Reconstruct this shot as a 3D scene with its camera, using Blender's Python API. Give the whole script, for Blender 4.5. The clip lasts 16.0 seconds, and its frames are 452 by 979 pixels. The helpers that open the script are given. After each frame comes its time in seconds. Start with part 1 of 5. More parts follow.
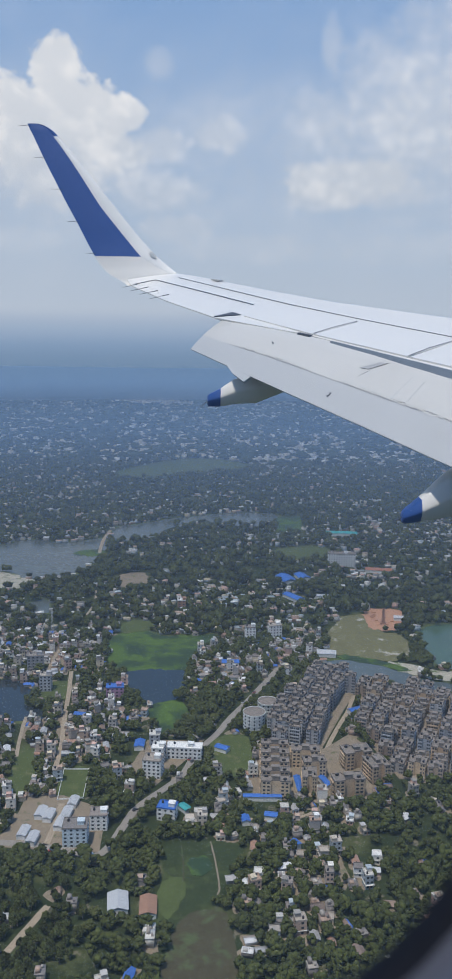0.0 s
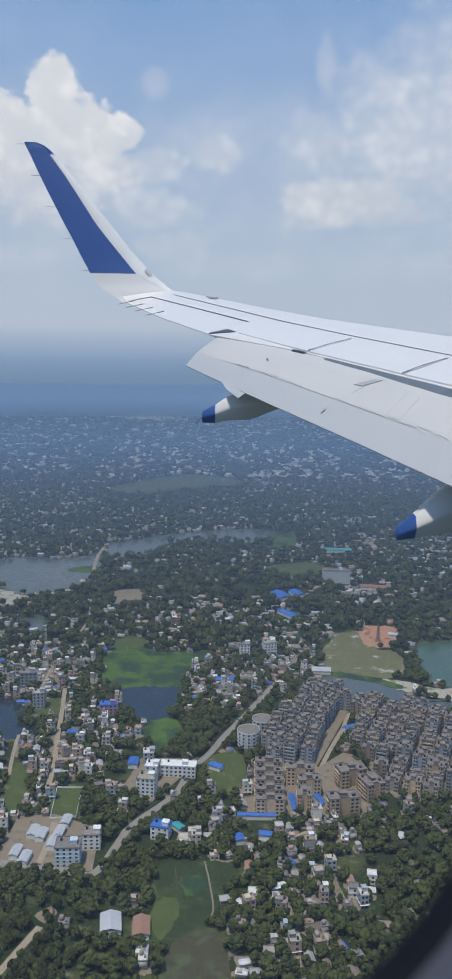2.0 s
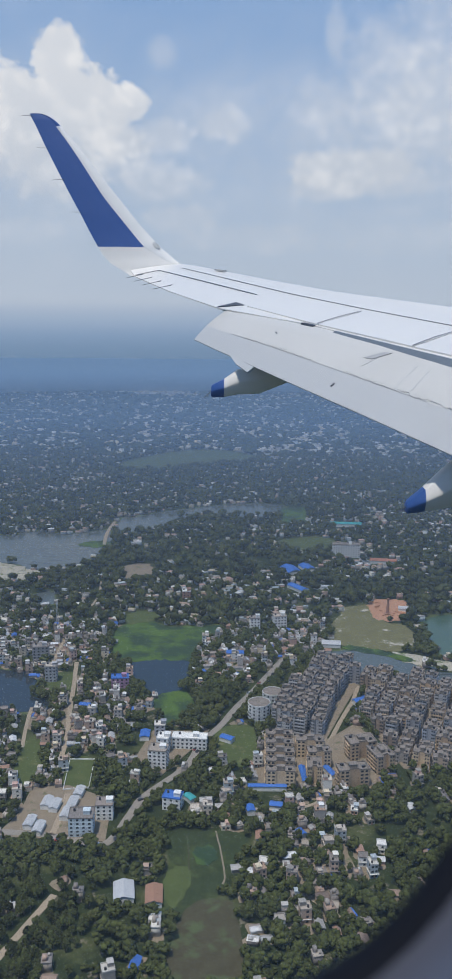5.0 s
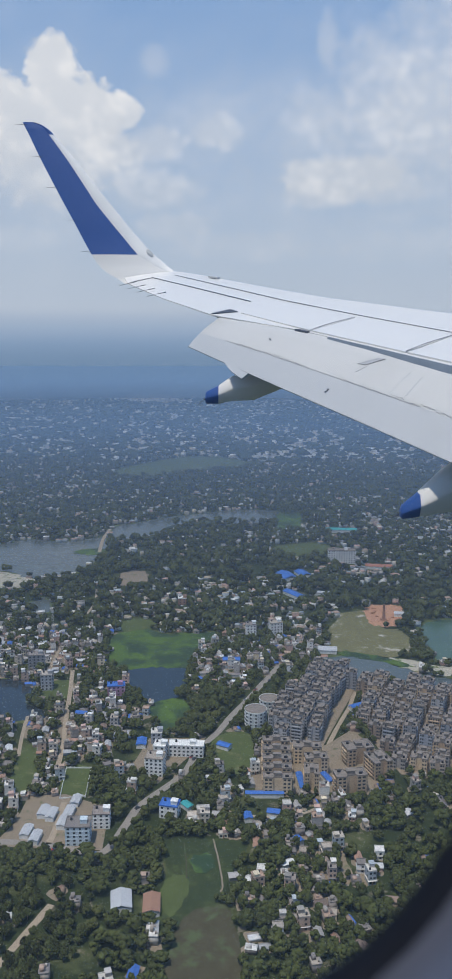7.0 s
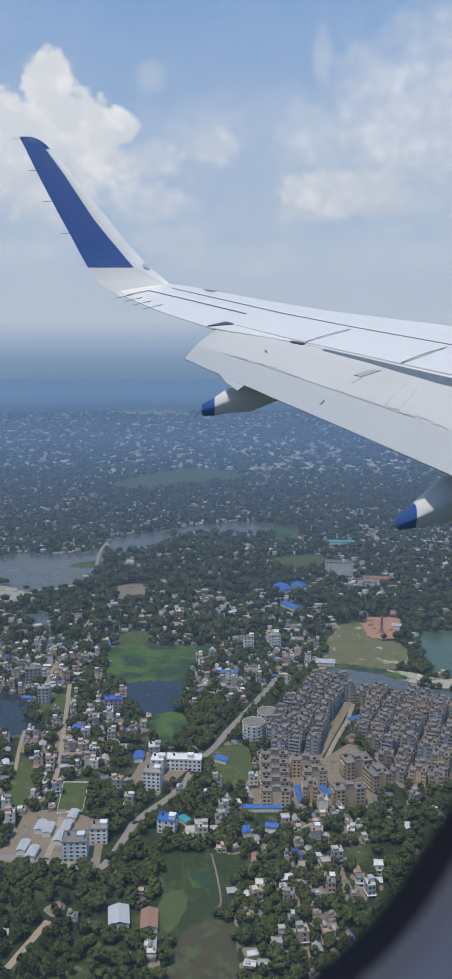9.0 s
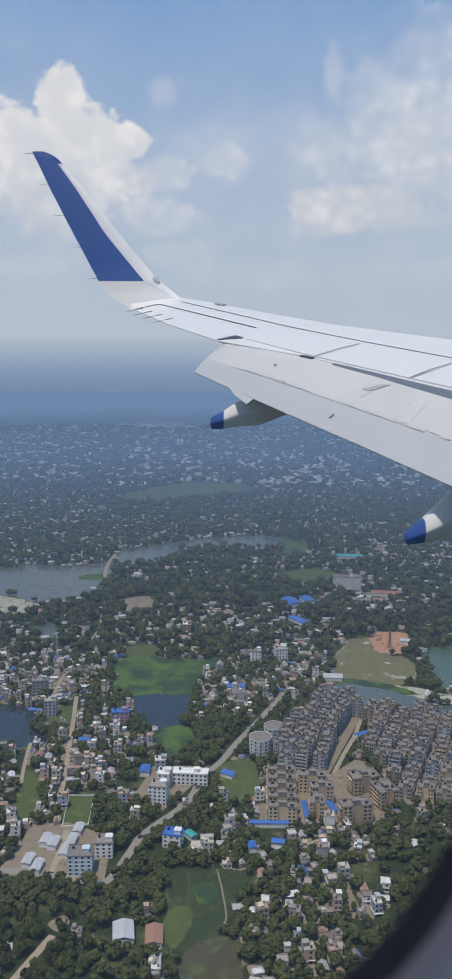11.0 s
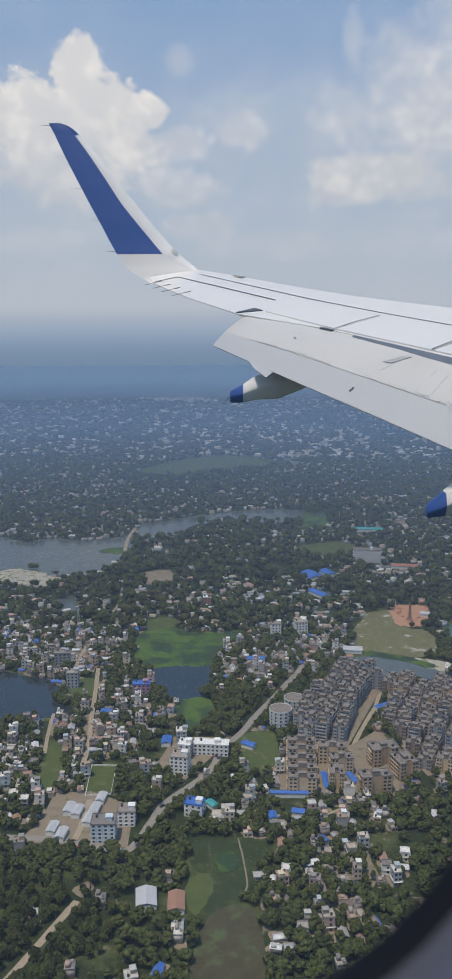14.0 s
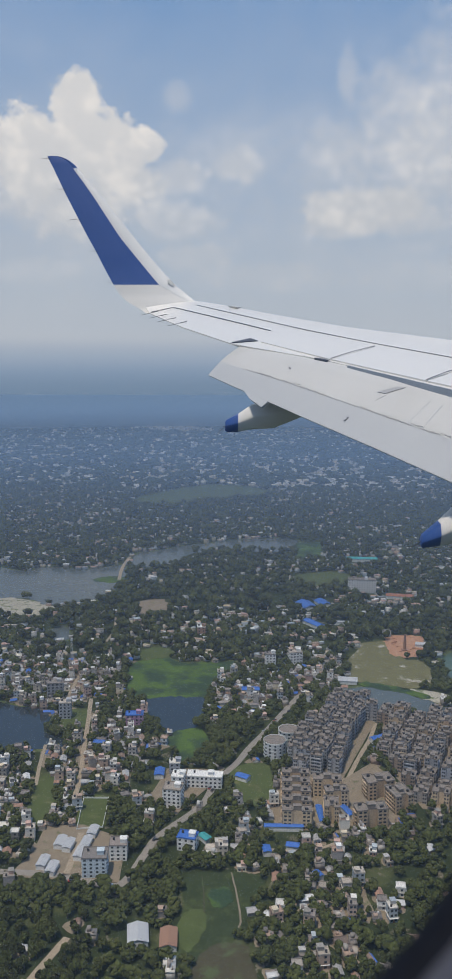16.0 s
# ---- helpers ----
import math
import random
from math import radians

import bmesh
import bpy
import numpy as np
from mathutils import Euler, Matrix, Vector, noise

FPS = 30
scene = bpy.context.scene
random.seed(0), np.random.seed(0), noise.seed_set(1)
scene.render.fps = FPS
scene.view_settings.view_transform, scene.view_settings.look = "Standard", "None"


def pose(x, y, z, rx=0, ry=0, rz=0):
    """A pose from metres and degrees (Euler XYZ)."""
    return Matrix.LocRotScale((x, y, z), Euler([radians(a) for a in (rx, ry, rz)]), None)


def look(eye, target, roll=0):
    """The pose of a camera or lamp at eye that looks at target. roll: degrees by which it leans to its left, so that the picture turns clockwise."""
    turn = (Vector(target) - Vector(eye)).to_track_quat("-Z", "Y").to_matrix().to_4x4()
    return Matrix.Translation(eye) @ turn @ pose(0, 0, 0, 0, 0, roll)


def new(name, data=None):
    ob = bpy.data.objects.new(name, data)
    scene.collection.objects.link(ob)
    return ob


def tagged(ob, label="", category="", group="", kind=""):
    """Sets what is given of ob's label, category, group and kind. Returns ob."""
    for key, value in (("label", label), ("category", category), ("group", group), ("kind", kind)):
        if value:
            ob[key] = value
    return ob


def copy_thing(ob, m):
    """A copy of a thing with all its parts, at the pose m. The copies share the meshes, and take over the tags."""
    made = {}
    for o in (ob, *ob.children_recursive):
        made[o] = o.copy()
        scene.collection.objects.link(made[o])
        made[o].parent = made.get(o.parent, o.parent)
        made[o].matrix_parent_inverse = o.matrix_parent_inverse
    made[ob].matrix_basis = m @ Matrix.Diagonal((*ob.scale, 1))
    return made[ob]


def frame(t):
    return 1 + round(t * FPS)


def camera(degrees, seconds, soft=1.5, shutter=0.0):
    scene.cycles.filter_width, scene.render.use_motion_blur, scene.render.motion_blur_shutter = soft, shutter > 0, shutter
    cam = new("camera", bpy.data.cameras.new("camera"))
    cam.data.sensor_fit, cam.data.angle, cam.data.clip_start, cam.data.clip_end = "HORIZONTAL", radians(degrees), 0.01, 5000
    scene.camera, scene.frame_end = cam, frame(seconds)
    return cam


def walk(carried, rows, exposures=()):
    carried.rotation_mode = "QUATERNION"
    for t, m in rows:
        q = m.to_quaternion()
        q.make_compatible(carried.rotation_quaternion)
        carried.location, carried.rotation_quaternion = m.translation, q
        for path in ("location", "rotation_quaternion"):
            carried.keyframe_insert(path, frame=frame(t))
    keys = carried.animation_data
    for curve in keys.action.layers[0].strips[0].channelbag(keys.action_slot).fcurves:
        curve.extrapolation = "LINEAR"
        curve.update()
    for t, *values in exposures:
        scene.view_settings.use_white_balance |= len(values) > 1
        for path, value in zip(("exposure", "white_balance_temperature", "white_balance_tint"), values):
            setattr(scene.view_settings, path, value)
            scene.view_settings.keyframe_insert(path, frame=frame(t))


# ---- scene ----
# ---- the flight: an eye at a cabin window, the wing beside it, the land below ----
EYE = 320.0
cam = camera(30.0, 16.0, soft=1.2)
# a small lens, sharp on the wing and beyond: the window rim close by goes soft
cam.data.dof.use_dof, cam.data.dof.focus_distance, cam.data.dof.aperture_fstop = True, 16.0, 9.0
# seconds, then the turn of the lens: tilt from straight down, lean, heading
TURNS = [
    (0.0, 78.67, -0.64, 0.36), (0.5, 78.85, -0.42, 0.15), (1.0, 79.31, -0.59, 0.01), (1.5, 79.69, -0.65, -0.02),
    (2.0, 79.79, -0.81, 0.03), (2.5, 79.83, -0.8, 0.15), (3.0, 79.37, -0.93, 0.26),
    (5.5, 77.98, -0.28, 0.71), (6.0, 77.95, -0.02, 0.54), (6.5, 78.41, -0.21, 0.34), (7.0, 78.51, -0.13, 0.22),
    (7.5, 78.62, -0.05, 0.15), (8.0, 78.69, -0.11, 0.06), (8.5, 79.01, -0.24, 0.01), (9.0, 79.35, 0.0, 0.0),
    (11.5, 80.29, -0.29, 0.79), (12.0, 80.25, -0.17, 0.96), (12.5, 80.22, -0.27, 1.21), (13.0, 80.21, 0.19, 1.52),
    (13.5, 79.31, 0.29, 1.76), (14.0, 78.45, 0.17, 1.89), (14.5, 78.02, 0.27, 1.96), (15.0, 78.7, 0.4, 1.86),
    (15.5, 79.69, 0.13, 1.77), (16.0, 80.43, -0.13, 1.59),
]
# the lens drifts a centimetre or two behind the pane: seconds, metres up and aft
DRIFT = [(0, 0.0186), (1.5, 0.0166), (3, 0.0116), (5.5, 0.0113), (7, 0.010), (8, 0.0068), (9, 0.0), (11.5, 0.0015), (13, 0.0), (13.5, 0.004), (14, 0.005), (14.5, 0.008), (15, 0.0055), (15.5, 0.002), (16, 0.004)]


def drift(t):
    return float(np.interp(t, [r[0] for r in DRIFT], [r[1] for r in DRIFT]))


walk(cam, [(t, pose(-0.82 * drift(t), 0, EYE + 0.57 * drift(t), rx, ry, rz)) for t, rx, ry, rz in TURNS],
     [(0.0, 0.0, 6450, 10), (9.0, 0.0, 6450, 10), (11.5, 0.0, 6750, 11), (14.0, -0.05, 6900, 11), (16.0, -0.10, 6950, 11)])


# ---- node helpers ----
class Nodes:
    """A short way to write node trees."""

    def __init__(self, tree):
        self.tree = tree

    def node(self, kind, inputs=None, **props):
        n = self.tree.nodes.new(kind)
        for k, v in props.items():
            setattr(n, k, v)
        for k, v in (inputs or {}).items():
            self.put(n.inputs[k], v)
        return n

    def put(self, socket, v):
        if isinstance(v, bpy.types.NodeSocket):
            self.tree.links.new(v, socket)
        elif isinstance(v, bpy.types.Node):
            self.tree.links.new(v.outputs[0], socket)
        else:
            socket.default_value = v

    def math(self, op, a, b=0.0, c=0.0, clamp=False):
        return self.node("ShaderNodeMath", {0: a, 1: b, 2: c}, operation=op, use_clamp=clamp).outputs[0]

    def mix(self, f, a, b, blend="MIX"):
        return self.node("ShaderNodeMix", {0: f, 6: a, 7: b}, data_type="RGBA", blend_type=blend).outputs[2]

    def noise(self, vec, scale, detail=4.0, rough=0.55, distort=0.0):
        return self.node("ShaderNodeTexNoise", {"Vector": vec, "Scale": scale, "Detail": detail, "Roughness": rough, "Distortion": distort}).outputs[0]

    def ramp(self, f, stops):
        n = self.node("ShaderNodeValToRGB", {0: f})
        e = n.color_ramp.elements
        while len(e) < len(stops):
            e.new(0.5)
        for el, (p, c) in zip(e, stops):
            el.position = p
            el.color = (*c, 1) if isinstance(c, tuple) else (c, c, c, 1)
        return n.outputs[0]

    def span(self, v, a, b, lo=0.0, hi=1.0, smooth=True):
        return self.node("ShaderNodeMapRange", {0: v, 1: a, 2: b, 3: lo, 4: hi}, interpolation_type="SMOOTHSTEP" if smooth else "LINEAR").outputs[0]


# ---- sky: haze at the horizon, cumulus, one sun ----
SUN_EL, SUN_AZ = radians(71), radians(215)  # azimuth from +Y towards +X
world = bpy.data.worlds.new("sky")
scene.world = world
world.use_nodes = True
world.node_tree.nodes.clear()
N = Nodes(world.node_tree)
way = N.node("ShaderNodeTexCoord").outputs["Generated"]
sep = N.node("ShaderNodeSeparateXYZ", {0: way})
dx, dy, dz = sep.outputs
az = N.math("ARCTAN2", dx, dy)
el = N.math("ARCSINE", dz)
sky = N.node("ShaderNodeTexSky", sky_type="NISHITA", sun_disc=False, sun_elevation=SUN_EL, sun_rotation=SUN_AZ, altitude=250.0, air_density=1.0, dust_density=1.5, ozone_density=1.5)
blue = N.node("ShaderNodeHueSaturation", {"Saturation": 1.18, "Value": 0.115, "Color": sky.outputs[0]}).outputs[0]
# moist haze that thickens towards the horizon
veil = N.math("POWER", N.span(el, 0.0, 0.42, 1.0, 0.0, smooth=False), 0.72)
hazed = N.mix(N.math("MULTIPLY", veil, 0.95), N.mix(0.65, blue, (0.105, 0.325, 0.72, 1)), (0.485, 0.550, 0.640, 1))
# clouds: heaps, each a centre and half sizes in radians of heading and height, how solid, how soft its rim
HEAPS = [
    (-0.197, 0.252, 0.036, 0.042, 1, 0.3), (-0.238, 0.210, 0.070, 0.056, 1, 0.32), (-0.166, 0.210, 0.054, 0.054, 1, 0.32), (-0.122, 0.219, 0.032, 0.022, 0.95, 0.4), (-0.141, 0.178, 0.051, 0.029, 0.85, 0.6), (-0.205, 0.163, 0.100, 0.058, 0.92, 0.7),
    (-0.082, 0.268, 0.020, 0.020, 0.40, 1.3), (-0.014, 0.201, 0.040, 0.026, 0.65, 0.8), (-0.083, 0.188, 0.038, 0.026, 0.6, 0.8), (-0.086, 0.139, 0.066, 0.027, 0.6, 0.8), (0.128, 0.153, 0.080, 0.029, 0.85, 0.55), (0.100, 0.135, 0.052, 0.018, 0.7, 0.6), (0.180, 0.136, 0.046, 0.018, 0.6, 0.8),
    (0.177, 0.219, 0.091, 0.091, 0.56, 1.7), (0.238, 0.261, 0.114, 0.095, 0.7, 1.7), (0.233, 0.179, 0.116, 0.076, 0.62, 1.7), (0.106, 0.290, 0.013, 0.031, 0.35, 1), (0.085, 0.201, 0.056, 0.051, 0.5, 1.2),
    (0.029, 0.080, 0.106, 0.022, 0.65, 0.7), (-0.063, 0.102, 0.048, 0.018, 0.65, 0.7), (0.191, 0.079, 0.130, 0.023, 0.5, 0.8), (-0.237, 0.083, 0.082, 0.023, 0.5, 0.8),
]
flat_way = N.node("ShaderNodeCombineXYZ", {0: az, 1: N.math("MULTIPLY", el, 1.15), 2: 3.7}).outputs[0]
big = N.noise(flat_way, 16.0, 8.0, 0.60)
small = N.noise(flat_way, 70.0, 5.0, 0.62)
puff = N.node("ShaderNodeTexVoronoi", {"Vector": N.node("ShaderNodeVectorMath", {0: flat_way, 1: N.node("ShaderNodeVectorMath", {0: N.node("ShaderNodeTexNoise", {"Vector": flat_way, "Scale": 40.0, "Detail": 4.0}).outputs[1], 3: 0.02}, operation="SCALE").outputs[0]}, operation="ADD").outputs[0], "Scale": 55.0, "Smoothness": 0.7, "Detail": 2.0}, feature="SMOOTH_F1").outputs[0]
rough = N.math("ADD", N.math("MULTIPLY", N.math("SUBTRACT", big, 0.5), 1.5), N.math("MULTIPLY", N.math("SUBTRACT", small, 0.5), 0.55))
rough = N.math("SUBTRACT", rough, N.math("MULTIPLY", N.math("SUBTRACT", puff, 0.4), 0.38))
body = None
for a0, e0, wa, we, amount, soft in HEAPS:
    u = N.math("DIVIDE", N.math("SUBTRACT", az, a0), wa)
    v = N.math("DIVIDE", N.math("SUBTRACT", el, e0), we)
    d = N.math("SUBTRACT", 1.0, N.math("ADD", N.math("MULTIPLY", u, u), N.math("MULTIPLY", v, v)))
    d = N.math("MULTIPLY", N.span(N.math("ADD", d, rough), -soft * 0.35, soft), amount)
    body = d if body is None else N.math("SUBTRACT", N.math("ADD", body, d), N.math("MULTIPLY", body, d))
# the rest of the sky: scattered cloud all round
others = N.noise(N.node("ShaderNodeMapping", {0: way, 3: (1, 1, 2.2)}).outputs[0], 2.3, 8.0, 0.6)
scattered = N.math("MULTIPLY", N.span(others, 0.52, 0.70), N.math("MULTIPLY", N.span(el, 0.36, 0.62), 0.85))
wisps = N.math("MULTIPLY", N.span(N.noise(flat_way, 6.5, 8.0, 0.62, 0.4), 0.36, 0.72), N.span(el, 0.17, 0.30, 0.50, 0.09))
body = N.math("MAXIMUM", N.math("MAXIMUM", body, scattered), wisps)
shade = N.math("ADD", N.math("MULTIPLY", N.span(N.math("SUBTRACT", N.noise(flat_way, 24.0, 6.0, 0.55), N.math("MULTIPLY", puff, 0.25)), 0.20, 0.60), 0.65), N.math("MULTIPLY", N.span(el, 0.12, 0.26), 0.45))
cloud_col = N.mix(shade, (0.540, 0.590, 0.665, 1), (0.84, 0.84, 0.85, 1))
low = N.span(el, 0.03, 0.15)
skyful = N.mix(N.math("MULTIPLY", body, N.math("ADD", 0.25, N.math("MULTIPLY", low, 0.75))), hazed, cloud_col)
# hazy land past the ground sheet's edge: haze painted as colours by height
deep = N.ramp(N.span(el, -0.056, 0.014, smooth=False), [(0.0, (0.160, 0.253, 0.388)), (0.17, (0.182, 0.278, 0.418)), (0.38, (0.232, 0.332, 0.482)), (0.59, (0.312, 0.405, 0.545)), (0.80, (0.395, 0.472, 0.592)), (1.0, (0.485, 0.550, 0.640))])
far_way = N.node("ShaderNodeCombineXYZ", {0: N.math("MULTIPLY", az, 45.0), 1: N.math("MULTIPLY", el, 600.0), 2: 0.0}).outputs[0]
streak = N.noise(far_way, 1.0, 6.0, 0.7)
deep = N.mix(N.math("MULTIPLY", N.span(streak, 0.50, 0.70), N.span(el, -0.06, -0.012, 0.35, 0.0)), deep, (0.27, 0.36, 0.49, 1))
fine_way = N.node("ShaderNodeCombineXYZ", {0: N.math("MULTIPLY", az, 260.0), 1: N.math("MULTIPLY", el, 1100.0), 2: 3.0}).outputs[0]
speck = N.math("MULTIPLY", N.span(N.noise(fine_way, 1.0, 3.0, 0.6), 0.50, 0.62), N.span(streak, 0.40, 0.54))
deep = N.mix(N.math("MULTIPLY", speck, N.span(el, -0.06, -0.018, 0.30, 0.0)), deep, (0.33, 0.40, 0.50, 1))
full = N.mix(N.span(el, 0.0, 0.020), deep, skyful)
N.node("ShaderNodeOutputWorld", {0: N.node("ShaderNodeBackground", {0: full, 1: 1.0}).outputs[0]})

sun = new("sun", bpy.data.lights.new("sun", "SUN"))
sun.data.energy, sun.data.angle, sun.data.color = 3.4, radians(0.6), (1.0, 0.945, 0.85)
sun.matrix_world = look((0, 0, 900), (-math.sin(SUN_AZ) * math.cos(SUN_EL), -math.cos(SUN_AZ) * math.cos(SUN_EL), 900 - math.sin(SUN_EL)))


# ---- materials ----
def surface(name, base, rough=0.7, metal=0.0, var=0.25, scale=1.0, spots=None, bump=0.0, island=0.0, coat=0.0, fine=8.0, spec=0.3):
    """A painted, mineral or leafy surface: two scales of noise on the base colour, fine relief; island: change from piece to piece."""
    m = bpy.data.materials.new(name)
    m.use_nodes = True
    m.node_tree.nodes.clear()
    n = Nodes(m.node_tree)
    where = n.node("ShaderNodeNewGeometry").outputs["Position"]
    coarse = n.noise(where, scale, 5.0, 0.6)
    grain = n.noise(where, scale * fine, 4.0, 0.6)
    v = n.math("ADD", n.math("MULTIPLY", n.math("SUBTRACT", coarse, 0.5), 2.0 * var), n.math("MULTIPLY", n.math("SUBTRACT", grain, 0.5), 1.2 * var))
    if island:
        rnd = n.math("SUBTRACT", n.node("ShaderNodeNewGeometry").outputs["Random Per Island"], 0.5)
        one = n.math("SUBTRACT", n.node("ShaderNodeObjectInfo").outputs["Random"], 0.5)
        v = n.math("ADD", v, n.math("MULTIPLY", n.math("ADD", rnd, one), island))
    col = n.node("ShaderNodeHueSaturation", {"Value": n.math("ADD", 1.0, v), "Color": (*base, 1)}).outputs[0]
    if spots:
        tone, lo, hi, sc = spots
        col = n.mix(n.span(n.noise(where, sc, 6.0, 0.65), lo, hi), col, (*tone, 1))
    ins = {"Base Color": col, "Roughness": rough, "Metallic": metal, "Specular IOR Level": spec, "Coat Weight": coat}
    p = n.node("ShaderNodeBsdfPrincipled", ins)
    if bump:
        n.put(p.inputs["Normal"], n.node("ShaderNodeBump", {"Strength": 0.5, "Distance": bump, "Height": grain}).outputs[0])
    n.node("ShaderNodeOutputMaterial", {0: p})
    return m


def pieces(name, colours, rough=0.8, var=0.2, scale=1.0, jitter=0.15):
    """Each separate piece takes one of the colours."""
    m = bpy.data.materials.new(name)
    m.use_nodes = True
    m.node_tree.nodes.clear()
    n = Nodes(m.node_tree)
    g = n.node("ShaderNodeNewGeometry")
    rnd = n.math("FRACT", n.math("ADD", g.outputs["Random Per Island"], n.node("ShaderNodeObjectInfo").outputs["Random"]))
    r = n.node("ShaderNodeValToRGB", {0: rnd})
    r.color_ramp.interpolation = "CONSTANT"
    e = r.color_ramp.elements
    while len(e) < len(colours):
        e.new(0.5)
    for i, c in enumerate(colours):
        e[i].position = i / len(colours)
        e[i].color = (*c, 1)
    v = n.math("ADD", 1.0, n.math("MULTIPLY", n.math("SUBTRACT", n.noise(g.outputs["Position"], scale, 4.0, 0.65), 0.5), 2 * var))
    v = n.math("ADD", v, n.math("MULTIPLY", n.math("SUBTRACT", n.math("FRACT", n.math("MULTIPLY", rnd, 37.7)), 0.5), 2 * jitter))
    col = n.node("ShaderNodeHueSaturation", {"Value": v, "Color": r.outputs[0]}).outputs[0]
    n.node("ShaderNodeOutputMaterial", {0: n.node("ShaderNodeBsdfPrincipled", {"Base Color": col, "Roughness": rough, "Specular IOR Level": 0.25})})
    return m


def land_material():
    """Ground under trees: leaf-dark scrub, grass and bare earth in patches; far off, darker woods with roofs lost in them."""
    m = bpy.data.materials.new("scrub_land")
    m.use_nodes = True
    m.node_tree.nodes.clear()
    n = Nodes(m.node_tree)
    where = n.node("ShaderNodeNewGeometry").outputs["Position"]
    wood = n.mix(n.noise(where, 0.02, 6.0, 0.6), (0.018, 0.026, 0.012, 1), (0.038, 0.052, 0.018, 1))
    grass = n.mix(n.noise(where, 0.35, 5.0, 0.7), (0.048, 0.064, 0.020, 1), (0.085, 0.088, 0.038, 1))
    col = n.mix(n.span(n.noise(where, 0.030, 6.0, 0.65), 0.50, 0.62), wood, grass)
    earth = n.mix(n.noise(where, 0.8, 4.0, 0.7), (0.15, 0.125, 0.085, 1), (0.24, 0.205, 0.15, 1))
    col = n.mix(n.math("MULTIPLY", n.span(n.noise(where, 0.055, 7.0, 0.7), 0.58, 0.66), 0.8), col, earth)
    bump = n.node("ShaderNodeBump", {"Strength": 0.6, "Distance": 1.0, "Height": n.noise(where, 0.5, 6.0, 0.7)}).outputs[0]
    p = n.node("ShaderNodeBsdfPrincipled", {"Base Color": col, "Roughness": 0.95, "Specular IOR Level": 0.1, "Normal": bump})
    n.node("ShaderNodeOutputMaterial", {0: p})
    return m


def haze_material():
    """Haze painted on a flat sheet: clear below the flight, bluer and denser with distance."""
    m = bpy.data.materials.new("painted_haze")
    m.use_nodes = True
    m.node_tree.nodes.clear()
    n = Nodes(m.node_tree)
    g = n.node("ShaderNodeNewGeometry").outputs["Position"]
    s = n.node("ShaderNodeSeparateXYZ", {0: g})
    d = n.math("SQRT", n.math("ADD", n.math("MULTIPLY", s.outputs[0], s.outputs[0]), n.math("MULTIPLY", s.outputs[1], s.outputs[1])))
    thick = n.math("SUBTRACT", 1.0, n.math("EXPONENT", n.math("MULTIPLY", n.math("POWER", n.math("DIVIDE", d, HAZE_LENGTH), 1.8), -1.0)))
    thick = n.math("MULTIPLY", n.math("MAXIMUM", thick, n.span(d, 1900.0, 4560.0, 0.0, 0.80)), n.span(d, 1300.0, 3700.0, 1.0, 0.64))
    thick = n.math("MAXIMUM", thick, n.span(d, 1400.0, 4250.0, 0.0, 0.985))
    near_haze_tint = n.mix(n.span(d, 500.0, 2200.0, smooth=False), (0.120, 0.150, 0.190, 1), (0.148, 0.232, 0.360, 1))
    haze_tint = n.node("ShaderNodeBsdfDiffuse", {0: n.mix(n.span(d, 2200.0, 4300.0, smooth=False), near_haze_tint, (0.120, 0.186, 0.272, 1))})
    mixed = n.node("ShaderNodeMixShader", {0: thick, 1: n.node("ShaderNodeBsdfTransparent"), 2: haze_tint})
    n.node("ShaderNodeOutputMaterial", {0: mixed})
    return m


HAZE_LENGTH = 2400.0
WHITE_PAINT = surface("white_wing_paint", (0.63, 0.614, 0.588), 0.38, var=0.035, scale=0.9, spots=((0.54, 0.53, 0.505), 0.60, 0.80, 2.2), coat=0.15)
GREY_PAINT = surface("light_grey_flap_paint", (0.405, 0.412, 0.418), 0.40, var=0.04, scale=1.1, spots=((0.36, 0.36, 0.355), 0.55, 0.80, 1.5))
# flap front: grey brightened in its colour for the light there, plus stain spots
FRONT_LIT_PAINT = surface("lit_stained_flap_front", (0.485, 0.477, 0.460), 0.42, var=0.05, scale=1.3, spots=((0.36, 0.345, 0.315), 0.50, 0.78, 1.1))
BLUE_PAINT = surface("royal_blue_paint", (0.016, 0.063, 0.235), 0.5, var=0.04, scale=1.0)
BARE_METAL = surface("leading_edge_metal", (0.66, 0.655, 0.64), 0.48, 0.1, var=0.05, scale=2.0)
JOINT = surface("grey_joint", (0.19, 0.20, 0.215), 0.7, var=0.2, scale=6.0)
DARK_GAP = surface("dark_seal", (0.05, 0.06, 0.08), 0.7, var=0.15, scale=6.0)
SCUFF = surface("grey_scuff", (0.27, 0.268, 0.265), 0.7, var=0.3, scale=9.0)
SEAL = surface("black_rubber_seal", (0.040, 0.044, 0.058), 0.75, var=0.2, scale=40.0)
LINING = surface("grey_cabin_lining", (0.42, 0.43, 0.50), 0.55, var=0.04, scale=20.0, bump=0.0004)
LAND = land_material()
HAZE = haze_material()
WATER = surface("pond_water", (0.022, 0.030, 0.036), 0.12, var=0.25, scale=0.02, spec=0.5)
WATER_GREEN = surface("green_pond_water", (0.060, 0.105, 0.070), 0.2, var=0.2, scale=0.03, spec=0.5)
